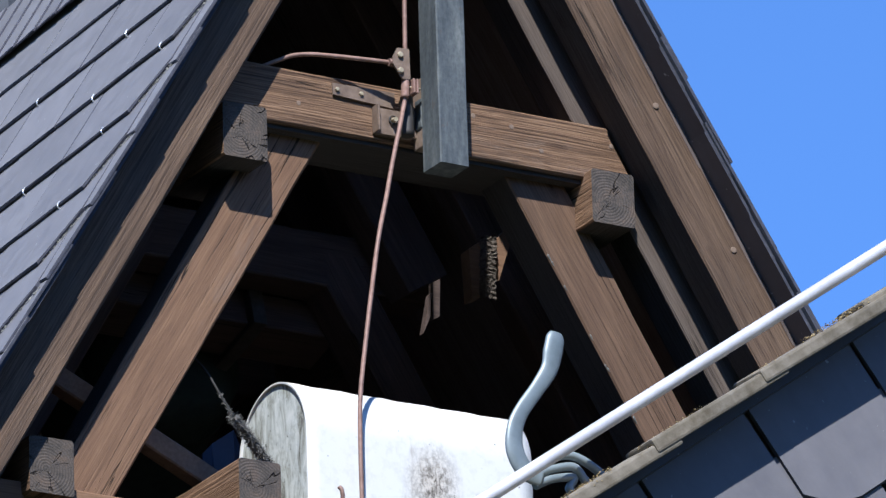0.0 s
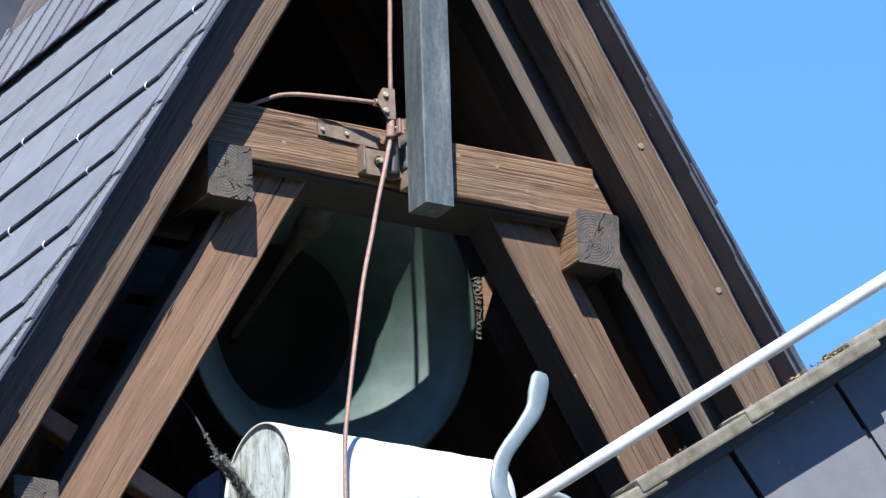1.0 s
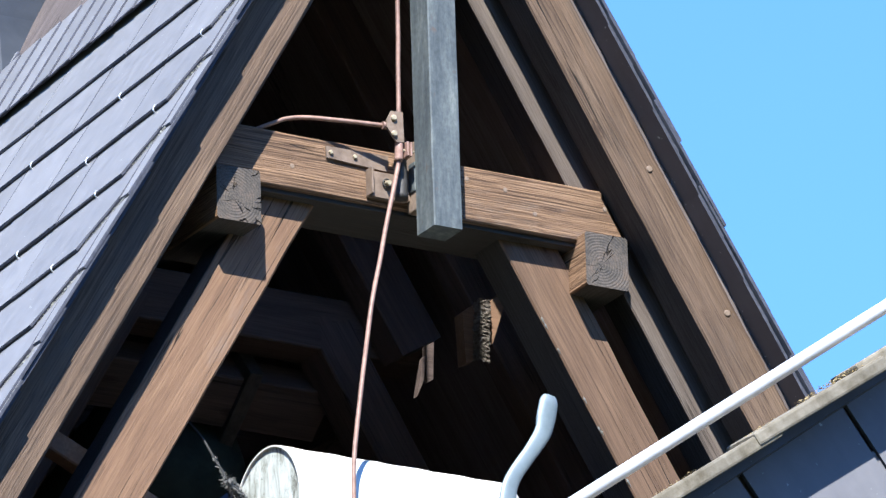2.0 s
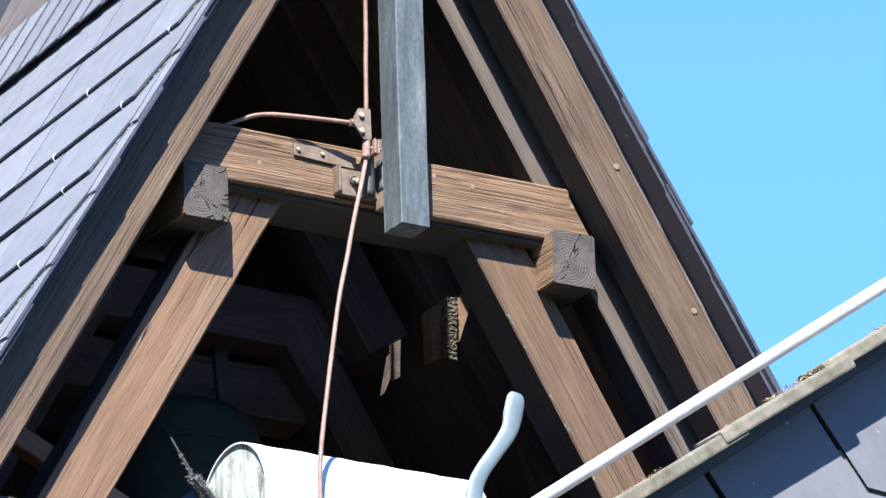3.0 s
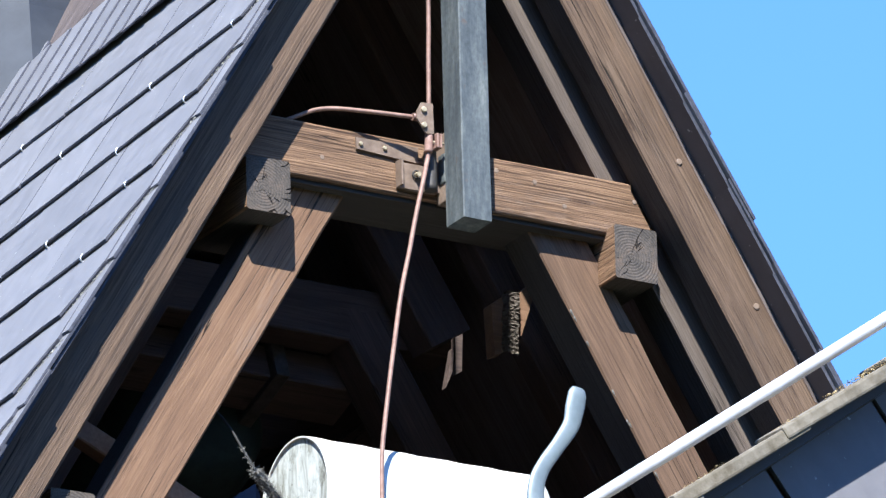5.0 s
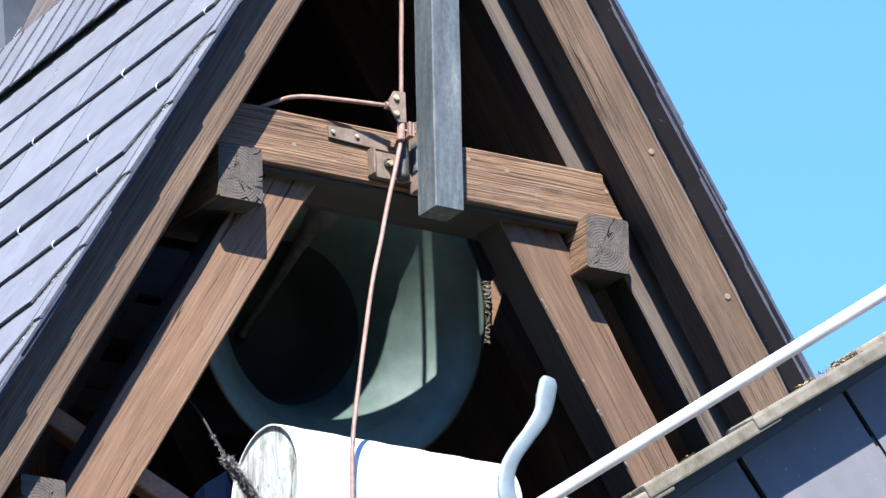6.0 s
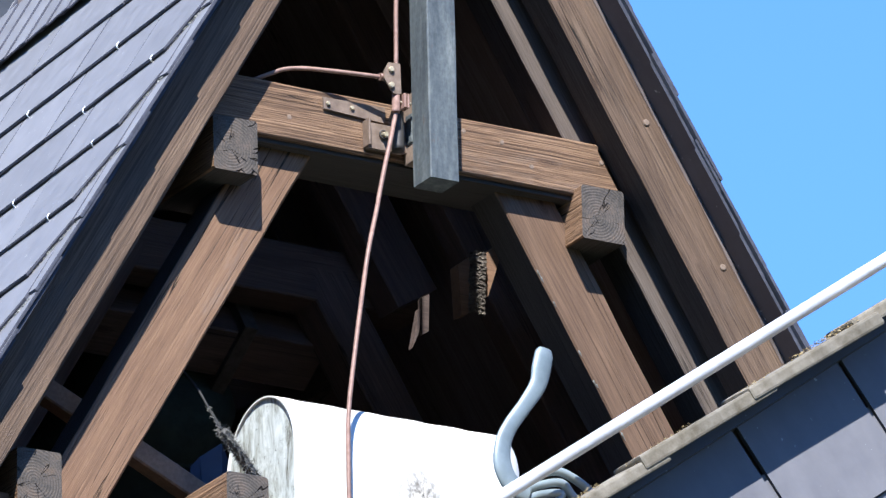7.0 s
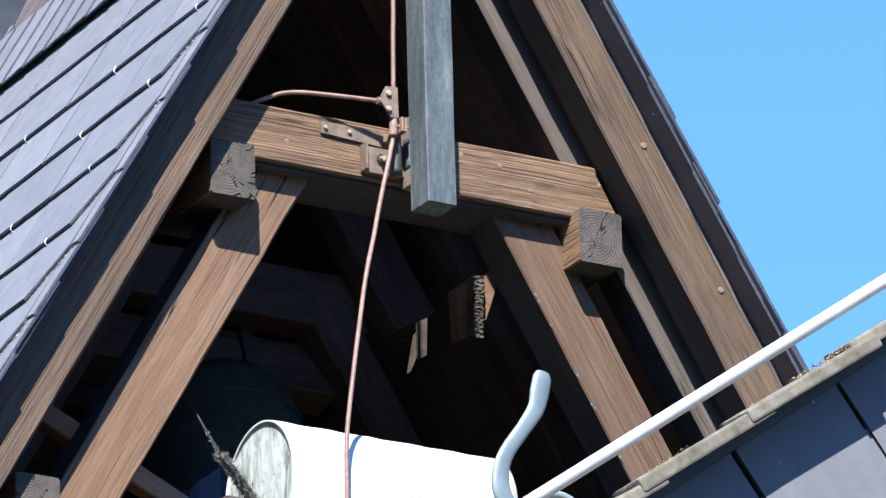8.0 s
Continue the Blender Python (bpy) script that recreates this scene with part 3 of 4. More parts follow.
def build_shell():
    """Back wall, lower walls and deck that close the turret."""
    bm = bmesh.new()
    zt, zb, hw = RIDGE - 0.03, -1.6, 0.92
    back = [(-hw - 1.55 / TAN, zb), (hw + 1.55 / TAN, zb), (0.0, zt)]
    for y0, y1 in ((2.25, 2.3),):
        f = [bm.verts.new(at(x, y0, z)) for x, z in back]
        g = [bm.verts.new(at(x, y1, z)) for x, z in back]
        bm.faces.new(f)
        bm.faces.new(list(reversed(g)))
        for i in range(3):
            bm.faces.new((f[i], g[i], g[(i + 1) % 3], f[(i + 1) % 3]))
    bmesh.ops.recalc_face_normals(bm, faces=bm.faces)
    tagged(part("wall_north", bm, ROOF_BOARD), "dark boarded back wall of the bell chamber", "wall", kind="structure")
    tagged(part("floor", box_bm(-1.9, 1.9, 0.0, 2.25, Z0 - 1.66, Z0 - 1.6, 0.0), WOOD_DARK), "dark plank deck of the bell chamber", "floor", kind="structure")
    # Unseen lower walls, coloured dark to cut light bounced up to the beams.
    tagged(part("wall_south", box_bm(-1.75, 1.75, 0.0, 0.08, 0.0, Z0 - 1.66, 0.0), SLATE_DARK), "unseen church wall below the gable, dark to cut bounced light", "wall", kind="structure")
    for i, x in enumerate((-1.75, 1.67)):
        tagged(part("wall_west" if i == 0 else "wall_east", box_bm(x, x + 0.08, 0.08, 2.3, 0.0, Z0 - 1.66, 0.0), SLATE_DARK), "unseen church side wall, dark to cut bounced light", "wall", kind="structure")
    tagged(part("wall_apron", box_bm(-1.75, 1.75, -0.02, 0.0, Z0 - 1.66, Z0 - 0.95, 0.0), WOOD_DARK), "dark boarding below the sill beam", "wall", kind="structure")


# ---- timber frame ----
def rake(side, x_at_zero, y, z):
    return at(side * (x_at_zero - z / TAN), y, z)


def peg(parent, loc, r=0.0075, mat=PEG_WOOD, name="peg"):
    return part(name, disc_bm(r, 0.0035), mat, parent, "", Matrix.Translation(loc) @ FRONT)


def build_frame():
    # front rafters, side faces coloured black for shade
    for side in (-1, 1):
        mid, wide = (0.839, 0.131) if side > 0 else (0.832, 0.143)
        ob = timber("rafter", rake(side, mid, -0.09, 1.395), rake(side, mid, -0.09, -1.45), wide, 0.10, WOOD_RAFTER, side=SHADE_BOARD,
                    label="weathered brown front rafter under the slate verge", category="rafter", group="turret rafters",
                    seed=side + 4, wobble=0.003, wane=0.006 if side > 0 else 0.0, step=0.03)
        if side > 0:
            for x, z in ((0.622, 0.422), (0.833, 0.073)):
                peg(ob, at(x, -0.14, z), 0.0085)
    # second rafters close behind the front pair, side faces coloured black for shade
    for side in (-1, 1):
        timber("inner_rafter", rake(side, 0.776, 0.05, 1.29), rake(side, 0.776, 0.05, -1.4), 0.125, 0.10, WOOD_GREY, side=SHADE_BOARD,
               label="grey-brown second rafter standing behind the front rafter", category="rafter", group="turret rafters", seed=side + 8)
    # inclined legs, side faces coloured black for shade
    for side in (-1, 1):
        leg = timber("leg", rake(side, 0.483, 0.06, 0.33), rake(side, 0.483, 0.06, -1.5), 0.152, 0.12, WOOD_LEG if side < 0 else WOOD_LEG_OLD, side=SHADE_BOARD,
               label="red-brown inclined leg, its sides coloured black for shade", category="post", group="inclined legs", seed=side + 20, wobble=0.0025, step=0.03, wane=0.005)
        if side > 0:
            # pale splinters torn from the worn arris
            rnd = random.Random(17)
            along = Vector((1 / TAN, 0, -1)).normalized()
            across = Vector((along.z, 0, -along.x))
            for k in range(14):
                c = rake(1, 0.476, 0.0, 0.12 - 0.85 * rnd.random()) + across * (0.070 - 0.004 * rnd.random())
                bm = bmesh.new()
                tip = [c + along * rnd.uniform(0.006, 0.022), c - along * 0.005, c + across * 0.003, c + Vector((0, -0.004, 0))]
                vs = [bm.verts.new(p) for p in tip]
                for tri in ((0, 2, 3), (2, 1, 3), (0, 1, 2), (1, 0, 3)):
                    bm.faces.new([vs[q] for q in tri])
                bmesh.ops.recalc_face_normals(bm, faces=bm.faces)
                part("splinter", bm, PALE_LICHEN, leg, "pale torn splinter")
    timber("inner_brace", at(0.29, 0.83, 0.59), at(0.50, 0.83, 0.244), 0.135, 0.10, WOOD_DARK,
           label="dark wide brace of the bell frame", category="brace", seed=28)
    # collar beam
    beam = timber("collar_beam", at(-0.565, 0.01, 0.3075), at(0.565, 0.01, 0.3075), 0.145, 0.12, WOOD_BEAM,
                  label="weathered brown collar beam with pale round pegs", category="beam", seed=33, cut1=1 / TAN * -1, cut0=1 / TAN, wobble=0.002, step=0.03)
    for x, z in ((-0.352, 0.294), (0.255, 0.335), (0.339, 0.285), (0.544, 0.332), (0.145, 0.346)):
        peg(beam, at(x, -0.048, z), 0.0065)
    # board added to close the collar beam's underside, its black stands for shade
    soffit = part("soffit_board", box_bm(-0.47, 0.47, -0.034, 0.146, Z0 + 0.2235, Z0 + 0.2345, 0.002), SHADE_BOARD)
    tagged(soffit, "board added under the collar beam, coloured black for shade", "board")
    # purlins with sawn ends; the upper pair's undersides are coloured black for shade
    for side in (-1, 1):
        timber("purlin", at(side * 0.523, -0.083, 0.1795), at(side * 0.523, 0.22, 0.1795), 0.141, 0.123, WOOD_BEAM, facing=(1, 0, 0), side=SHADE_BOARD,
               label="squared brown purlin with grey cracked sawn end", category="beam", group="purlins", seed=41 + side, wobble=0.002, bev=0.005)
        timber("purlin", at(side * 1.075, -0.083, -0.767), at(side * 1.075, 2.24, -0.767), 0.141, 0.12, WOOD_BEAM, facing=(1, 0, 0),
               label="squared brown purlin with grey cracked sawn end", category="beam", group="purlins", seed=45 + side, wobble=0.002, bev=0.005)
    # sill beam
    timber("sill_beam", at(-1.45, 0.03, -0.875), at(1.45, 0.03, -0.875), 0.15, 0.14, WOOD_LEG,
           label="brown sill beam under the inclined legs", category="beam", seed=51)
    # hanging centre post in front of the collar beam
    timber("centre_post", at(0.008, -0.1435, 1.42), at(0.0065, -0.1435, 0.147), 0.081, 0.087, POST_PAINT, end=POST_PAINT,
           label="grey-green weathered hanging post below the ridge", category="post", seed=61, bev=0.003, wobble=0.001)
    block = part("spacer_block", box_bm(-0.030, 0.070, -0.0995, -0.053, Z0 + 0.22, Z0 + 0.40, 0.003), PEG_WOOD)
    tagged(block, "pale wooden spacer between hanging post and collar beam", "block")
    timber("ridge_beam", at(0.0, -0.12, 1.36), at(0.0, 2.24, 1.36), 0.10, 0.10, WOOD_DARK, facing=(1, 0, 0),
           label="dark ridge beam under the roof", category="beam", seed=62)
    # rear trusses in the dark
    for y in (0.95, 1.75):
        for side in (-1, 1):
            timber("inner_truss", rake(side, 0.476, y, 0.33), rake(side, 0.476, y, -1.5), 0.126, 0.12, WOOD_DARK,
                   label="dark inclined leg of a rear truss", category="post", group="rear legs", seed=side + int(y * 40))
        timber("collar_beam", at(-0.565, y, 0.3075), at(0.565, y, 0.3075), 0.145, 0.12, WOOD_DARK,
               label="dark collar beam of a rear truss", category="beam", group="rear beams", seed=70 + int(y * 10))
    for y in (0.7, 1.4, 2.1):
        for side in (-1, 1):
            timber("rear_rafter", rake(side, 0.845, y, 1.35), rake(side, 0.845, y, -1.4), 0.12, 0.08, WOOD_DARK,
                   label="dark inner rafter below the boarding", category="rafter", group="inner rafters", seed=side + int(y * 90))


# ---- bell ----
AXLE_X, AXLE_Y, AXLE_Z = -0.007, 1.03, 0.188
BELL_R, BELL_L = 0.414, 0.72
CLAPPER_PIVOT = -0.24


def build_bell():
    bell = thing("bell", at(AXLE_X, AXLE_Y, AXLE_Z), "swinging bronze bell with green patina on its yoke", "bell")
    k = BELL_R
    L = BELL_L
    outer = [(0.02, -0.165), (0.26 * k, -0.167), (0.43 * k, -0.185), (0.505 * k, -0.225), (0.53 * k, -0.30), (0.56 * k, -0.40), (0.615 * k, -0.50),
             (0.71 * k, -0.595), (0.84 * k, -0.655), (0.97 * k, -L + 0.012), (k, -L), (0.975 * k, -L - 0.004)]
    inner = [(0.858 * k, -L + 0.025), (0.763 * k, -L + 0.07), (0.629 * k, -L + 0.13), (0.557 * k, -L + 0.20), (0.502 * k, -L + 0.28), (0.456 * k, -L + 0.36), (0.43 * k, -L + 0.43), (0.36 * k, -L + 0.49), (0.02, -0.20)]
    bm = spin_bm(outer + inner, 72)
    bm.faces.ensure_lookup_table()
    # Darker bronze outside and deeper in: shade put into the material slots.
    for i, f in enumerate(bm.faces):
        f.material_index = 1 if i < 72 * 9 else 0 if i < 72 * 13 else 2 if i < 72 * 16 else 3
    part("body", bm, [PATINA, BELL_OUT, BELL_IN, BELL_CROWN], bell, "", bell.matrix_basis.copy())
    ring = spin_bm([(0.535 * k, -0.30), (0.548 * k, -0.305), (0.55 * k, -0.318), (0.54 * k, -0.32)], 64)
    part("moulding", ring, BELL_OUT, bell, "", bell.matrix_basis.copy())
    yoke = timber_bm(0.72, 0.10, 0.15, seed=81)
    part("yoke", yoke, [WOOD_DARK, END_GREY], bell, "dark wooden yoke", bell.matrix_basis @ pose(-0.36, 0, -0.06))
    for sx in (-1, 1):
        part("axle", tube_bm([(sx * 0.36, 0, 0), (sx * 0.50, 0, 0)], 0.022, 14), DARK_STEEL, bell, "", bell.matrix_basis.copy())
        part("strap", box_bm(sx * 0.12 - 0.02, sx * 0.12 + 0.02, -0.065, 0.065, -0.19, 0.045, 0.004), DARK_STEEL, bell, "", bell.matrix_basis.copy())
    pivot = bell.matrix_basis @ pose(0, 0, CLAPPER_PIVOT + 0.03)
    rod = [(0.011, 0.0), (0.012, -0.18), (0.015, -0.31), (0.024, -0.40), (0.040, -0.425), (0.048, -0.46), (0.044, -0.50), (0.030, -0.525), (0.02, -0.54), (0.018, -0.565), (0.001, -0.575)]
    clapper = part("clapper", spin_bm(rod, 28), plain("rusty_clapper_iron", (0.06, 0.052, 0.045), (0.15, 0.132, 0.11), 0.7, 35, 0.2, 0.5), bell, "rust-worn iron clapper", None)
    clapper.matrix_parent_inverse = Matrix.Identity(4)
    clapper.matrix_basis = pose(0, 0, CLAPPER_PIVOT + 0.03)
    return bell, clapper


def build_bell_supports():
    for sx in (-1, 1):
        # End faces take dark wood, not grey end grain, in place of shade.
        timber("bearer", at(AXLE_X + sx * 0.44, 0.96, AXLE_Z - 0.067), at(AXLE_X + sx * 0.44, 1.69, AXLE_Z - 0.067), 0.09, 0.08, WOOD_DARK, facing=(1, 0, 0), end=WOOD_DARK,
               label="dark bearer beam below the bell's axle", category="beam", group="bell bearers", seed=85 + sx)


# ---- white motor housing ----
def build_housing():
    """Arched white sheet housing lying across the gable, open seam at its end panels."""
    r, x0, x1, drop = 0.165, -0.44, 0.19, 0.40
    zc = -0.447 - r
    yc = -0.03
    h = thing("motor_housing", at(-0.1, yc, zc - drop), "weathered white sheet-metal housing with an arched top", "housing")
    prof = [(yc - r, zc - drop)] + [(yc - r * math.cos(math.pi * k / 24), zc + r * math.sin(math.pi * k / 24)) for k in range(25)] + [(yc + r, zc - drop)]
    bm = bmesh.new()
    n = 16
    outs, ins = [], []
    for i in range(n + 1):
        x = x0 + (x1 - x0) * i / n
        wob = 0.0012 * math.sin(i * 2.1)
        outs.append([bm.verts.new(at(x, y, z + wob)) for y, z in prof])
        ins.append([bm.verts.new(at(x, yc + (y - yc) * 0.975, zc + (z - zc) * (0.975 if z > zc else 1.0) + wob)) for y, z in prof])
    for a, b in ((outs, 1), (ins, -1)):
        for r0, r1 in zip(a, a[1:]):
            for j in range(len(prof) - 1):
                f = (r0[j], r1[j], r1[j + 1], r0[j + 1])
                ff = bm.faces.new(f if b > 0 else tuple(reversed(f)))
                ff.smooth = True
    for o, q in ((outs[0], ins[0]), (outs[-1], ins[-1])):
        for j in range(len(prof) - 1):
            bm.faces.new((o[j], o[j + 1], q[j + 1], q[j]))
    bmesh.ops.recalc_face_normals(bm, faces=bm.faces)
    part("cover", bm, WHITE, h, "bright white painted cover with rusty dirt runs")
    for x, d in ((x0, 0.006), (x1, -0.006)):
        bm = bmesh.new()
        ring0 = [bm.verts.new(at(x + d, yc + (y - yc) * 0.968, zc + (z - zc) * (0.968 if z > zc else 1))) for y, z in prof]
        ring1 = [bm.verts.new(at(x + d * 2.0, yc + (y - yc) * 0.968, zc + (z - zc) * (0.968 if z > zc else 1))) for y, z in prof]
        bm.faces.new(ring0)
        bm.faces.new(list(reversed(ring1)))
        for j in range(len(prof)):
            k2 = (j + 1) % len(prof)
            bm.faces.new((ring0[j], ring0[k2], ring1[k2], ring1[j]))
        bmesh.ops.recalc_face_normals(bm, faces=bm.faces)
        part("end_panel", bm, WHITE_END, h, "mossy flaking white end panel")
    timber("bearer", at(-0.62, yc, zc - drop - 0.06), at(0.5, yc, zc - drop - 0.06), 0.12, 0.24, WOOD_DARK,
           label="dark timber bearer below the white housing", category="beam", seed=90)


# ---- lightning conductor ----
def prism(outline, y0, y1):
    """An upright piece of board: an outline in x and z, from y0 to y1."""
    bm = bmesh.new()
    f = [bm.verts.new(at(x, y0, z)) for x, z in outline]
    g = [bm.verts.new(at(x, y1, z)) for x, z in outline]
    k = len(outline)
    bm.faces.new(f)
    bm.faces.new(list(reversed(g)))
    for i in range(k):
        bm.faces.new((f[i], g[i], g[(i + 1) % k], f[(i + 1) % k]))
    bmesh.ops.recalc_face_normals(bm, faces=bm.faces)
    return bm


def clamp_plate():
    """The clamp's plate with its corners cut off, laid before the wires."""
    return prism([(-0.134, 0.424), (-0.120, 0.450), (-0.088, 0.452), (-0.086, 0.372), (-0.108, 0.370), (-0.134, 0.406)], -0.1425, -0.137)


def build_conductor():
    c = thing("lightning_conductor", at(-0.32, -0.25, -0.9), "brown copper lightning conductor hanging before the gable", "conductor")
    line = [(-0.073, -0.118, 1.305), (-0.076, -0.118, 0.955), (-0.079, -0.118, 0.68), (-0.082, -0.118, 0.589), (-0.085, -0.118, 0.454), (-0.089, -0.118, 0.335), (-0.098, -0.121, 0.294),
            (-0.118, -0.135, 0.237), (-0.141, -0.148, 0.17), (-0.164, -0.16, 0.096), (-0.186, -0.178, 0.034), (-0.228, -0.205, -0.089), (-0.257, -0.215, -0.229), (-0.284, -0.225, -0.368),
            (-0.31, -0.235, -0.52), (-0.317, -0.24, -0.638), (-0.32, -0.245, -0.787), (-0.32, -0.25, -1.0), (-0.32, -0.2, -1.5)]
    part("down_wire", tube_bm([at(*p) for p in line], 0.0058, 10), COPPER, c)
    step = Matrix.Translation((0.0072, 0.012, 0.003))   # clamp and arm stand on the upper wire, shifted to fit the camera's view
    arm = [(-0.10, -0.13, 0.416), (-0.134, -0.127, 0.414), (-0.191, -0.115, 0.4155), (-0.260, -0.097, 0.418), (-0.326, -0.076, 0.420), (-0.374, -0.066, 0.412), (-0.412, -0.06, 0.395), (-0.45, -0.04, 0.378), (-0.47, 0.03, 0.372)]
    part("side_wire", tube_bm([at(*p) for p in arm], 0.0056, 10), COPPER, c, "", step)
    clamp = part("clamp", clamp_plate(), RUST_PLATE, c, "dull bronze cross clamp", step)
    part("clamp_sleeve", tube_bm([at(-0.092, -0.131, 0.45), at(-0.093, -0.131, 0.375)], 0.0105, 12), COPPER, c, "", step)
    part("clamp_sleeve", tube_bm([at(-0.14, -0.131, 0.4125), at(-0.095, -0.131, 0.4135)], 0.0095, 12), COPPER, c, "", step)
    for z in (0.431, 0.390):
        part("clamp_bolt", disc_bm(0.0078, 0.007, 10), BRASS, clamp, "", step @ Matrix.Translation(at(-0.115, -0.1425, z)) @ FRONT)
    part("collar", tube_bm([at(-0.0945, -0.131, 0.372), at(-0.0975, -0.132, 0.325)], 0.0105, 12), COPPER, c, "reddish copper collar", step)
    part("collar", box_bm(-0.080, -0.074, -0.146, -0.116, 0.338, 0.376, 0.002), COPPER, c, "", step @ Matrix.Translation((0, 0, Z0)))
    part("collar", box_bm(-0.070, -0.065, -0.146, -0.116, 0.338, 0.376, 0.002), COPPER, c, "", step @ Matrix.Translation((0, 0, Z0)))
    part("collar_screw", tube_bm([at(-0.088, -0.131, 0.355), at(-0.054, -0.131, 0.355)], 0.004, 8), BRASS, c, "", step)


def build_bracket():
    b = thing("bracket", at(-0.14, -0.052, 0.24), "rusty brown steel bracket screwed to the collar beam", "bracket")
    up = Matrix.Translation((0, 0, Z0))
    bm = bmesh.new()
    pts = [(-0.259, 0.361), (-0.083, 0.364), (-0.085, 0.322), (-0.148, 0.325), (-0.257, 0.331)]
    f = [bm.verts.new((x, -0.058, z)) for x, z in pts]
    g = [bm.verts.new((x, -0.052, z)) for x, z in pts]
    bm.faces.new(f)
    bm.faces.new(list(reversed(g)))
    for i in range(5):
        bm.faces.new((f[i], g[i], g[(i + 1) % 5], f[(i + 1) % 5]))
    bmesh.ops.recalc_face_normals(bm, faces=bm.faces)
    part("back_plate", bm, RUST_PLATE, b, "", up)
    for x, z in ((-0.179, 0.345), (-0.247, 0.345)):
        part("screw", disc_bm(0.006, 0.006, 6), BRASS, b, "", Matrix.Translation(at(x, -0.058, z)) @ FRONT)
    bend = [(-0.016 - 0.032 * (1 - math.cos(q)), 0.278 - 0.032 * math.sin(q)) for q in [0.5 * math.pi * n / 6 for n in range(7)]]
    part("angle_plate", prism([(-0.142, 0.313), (-0.046, 0.313), (-0.046, 0.348), (-0.016, 0.348)] + bend + [(-0.142, 0.246)], -0.068, -0.055), RUST_PLATE, b)
    part("angle_flange", box_bm(-0.146, -0.140, -0.084, -0.052, 0.248, 0.318, 0.002), RUST_PLATE, b, "", up)
    part("angle_plate", box_bm(-0.034, -0.020, -0.100, -0.069, 0.268, 0.345, 0.004), POST_PAINT, b, "grey-green painted side plate", up)
    part("bolt", tube_bm([at(-0.098, -0.070, 0.285), at(-0.100, -0.090, 0.281)], 0.006, 8), BRASS, b)
    part("bolt_ring", spin_bm([(0.009, 0), (0.012, 0.0), (0.012, 0.004), (0.009, 0.004), (0.009, 0.0)], 24), DARK_STEEL, b, "", Matrix.Translation(at(-0.098, -0.0705, 0.285)) @ FRONT)
    part("pin", tube_bm([at(-0.066, -0.086, 0.243), at(-0.066, -0.086, 0.345)], 0.016, 16), DARK_STEEL, b)


# ---- small things in the chamber ----
def build_clutter():
    # short beam end beside the housing
    timber("beam_end", at(-0.574, -0.2, -0.775), at(-0.574, 0.5, -0.775), 0.12, 0.115, WOOD_BEAM, facing=(1, 0, 0),
           label="brown timber with a weathered grey sawn end beside the housing", category="beam", seed=95, bev=0.006, wobble=0.003)
    # frayed rope
    rope = thing("rope", at(-0.497, -0.13, -0.712), "frayed grey rope running down to the beam end", "rope")
    pts = [at(*p) for p in ((-0.497, -0.13, -0.712), (-0.545, -0.13, -0.652), (-0.604, -0.13, -0.587), (-0.580, -0.06, -0.53), (-0.563, 0.0, -0.482), (-0.550, 0.08, -0.40), (-0.541, 0.16, -0.33))]
    part("core", tube_bm(pts[:3], 0.011, 8), ROPE, rope)
    # Upper run is thinned and coloured black, standing in for its shade.
    part("cable", tube_bm(pts[2:], 0.003, 8), CABLE_SHADE, rope, "upper run of rope or cable, thinned and coloured dark for shade")
    rnd = random.Random(8)
    bm = bmesh.new()
    for _ in range(4200):
        t = rnd.random() * 2.0 if rnd.random() < 0.96 else 2.0 + rnd.random() * 2.2
        thin = 1.0 if t < 2 else 0.42 - 0.1 * (t - 2)
        i = int(t)
        p = pts[i].lerp(pts[i + 1], t - i)
        dv = Vector((rnd.gauss(0, 1), rnd.gauss(0, 1), rnd.gauss(0, 1))).normalized()
        q = p + dv * rnd.uniform(0.013, 0.021) * thin
        sd = dv.orthogonal().normalized() * 0.002
        a, b, c = bm.verts.new(p + dv * 0.008 * thin - sd), bm.verts.new(p + dv * 0.008 * thin + sd), bm.verts.new(q + Vector((rnd.uniform(-1, 1), rnd.uniform(-1, 1), rnd.uniform(-1, 1))) * 0.006)
        bm.faces.new((a, b, c))
    tagged(part("fray", bm, ROPE, rope, "loose frayed strands"), kind="stuff")
    # blue plastic sheet standing in the dark behind the rope
    bm = bmesh.new()
    top = [(-0.43, 0.33, -0.505), (-0.385, 0.36, -0.462), (-0.335, 0.34, -0.425), (-0.30, 0.37, -0.455), (-0.27, 0.35, -0.50)]
    rows = [[bm.verts.new(at(x, y + dy, z)) for x, y, z in top] + [bm.verts.new(at(x, y + dy + 0.02 * math.sin(i * 2.3), -1.6)) for i, (x, y, z) in reversed(list(enumerate(top)))] for dy in (0.0, 0.006)]
    m = len(top)
    for ring, flip in ((rows[0], False), (rows[1], True)):
        for i in range(m - 1):
            f = (ring[i], ring[2 * m - 1 - i], ring[2 * m - 2 - i], ring[i + 1])
            bm.faces.new(tuple(reversed(f)) if flip else f)
    for i in range(2 * m):
        k2 = (i + 1) % (2 * m)
        bm.faces.new((rows[0][i], rows[0][k2], rows[1][k2], rows[1][i]))
    bmesh.ops.recalc_face_normals(bm, faces=bm.faces)
    tagged(part("plastic_sheet", bm, plain("dusty_blue_plastic", (0.012, 0.020, 0.045), (0.022, 0.034, 0.070), 0.6, 12)), "dusty blue plastic sheet standing on the deck behind the rope", "sheet")
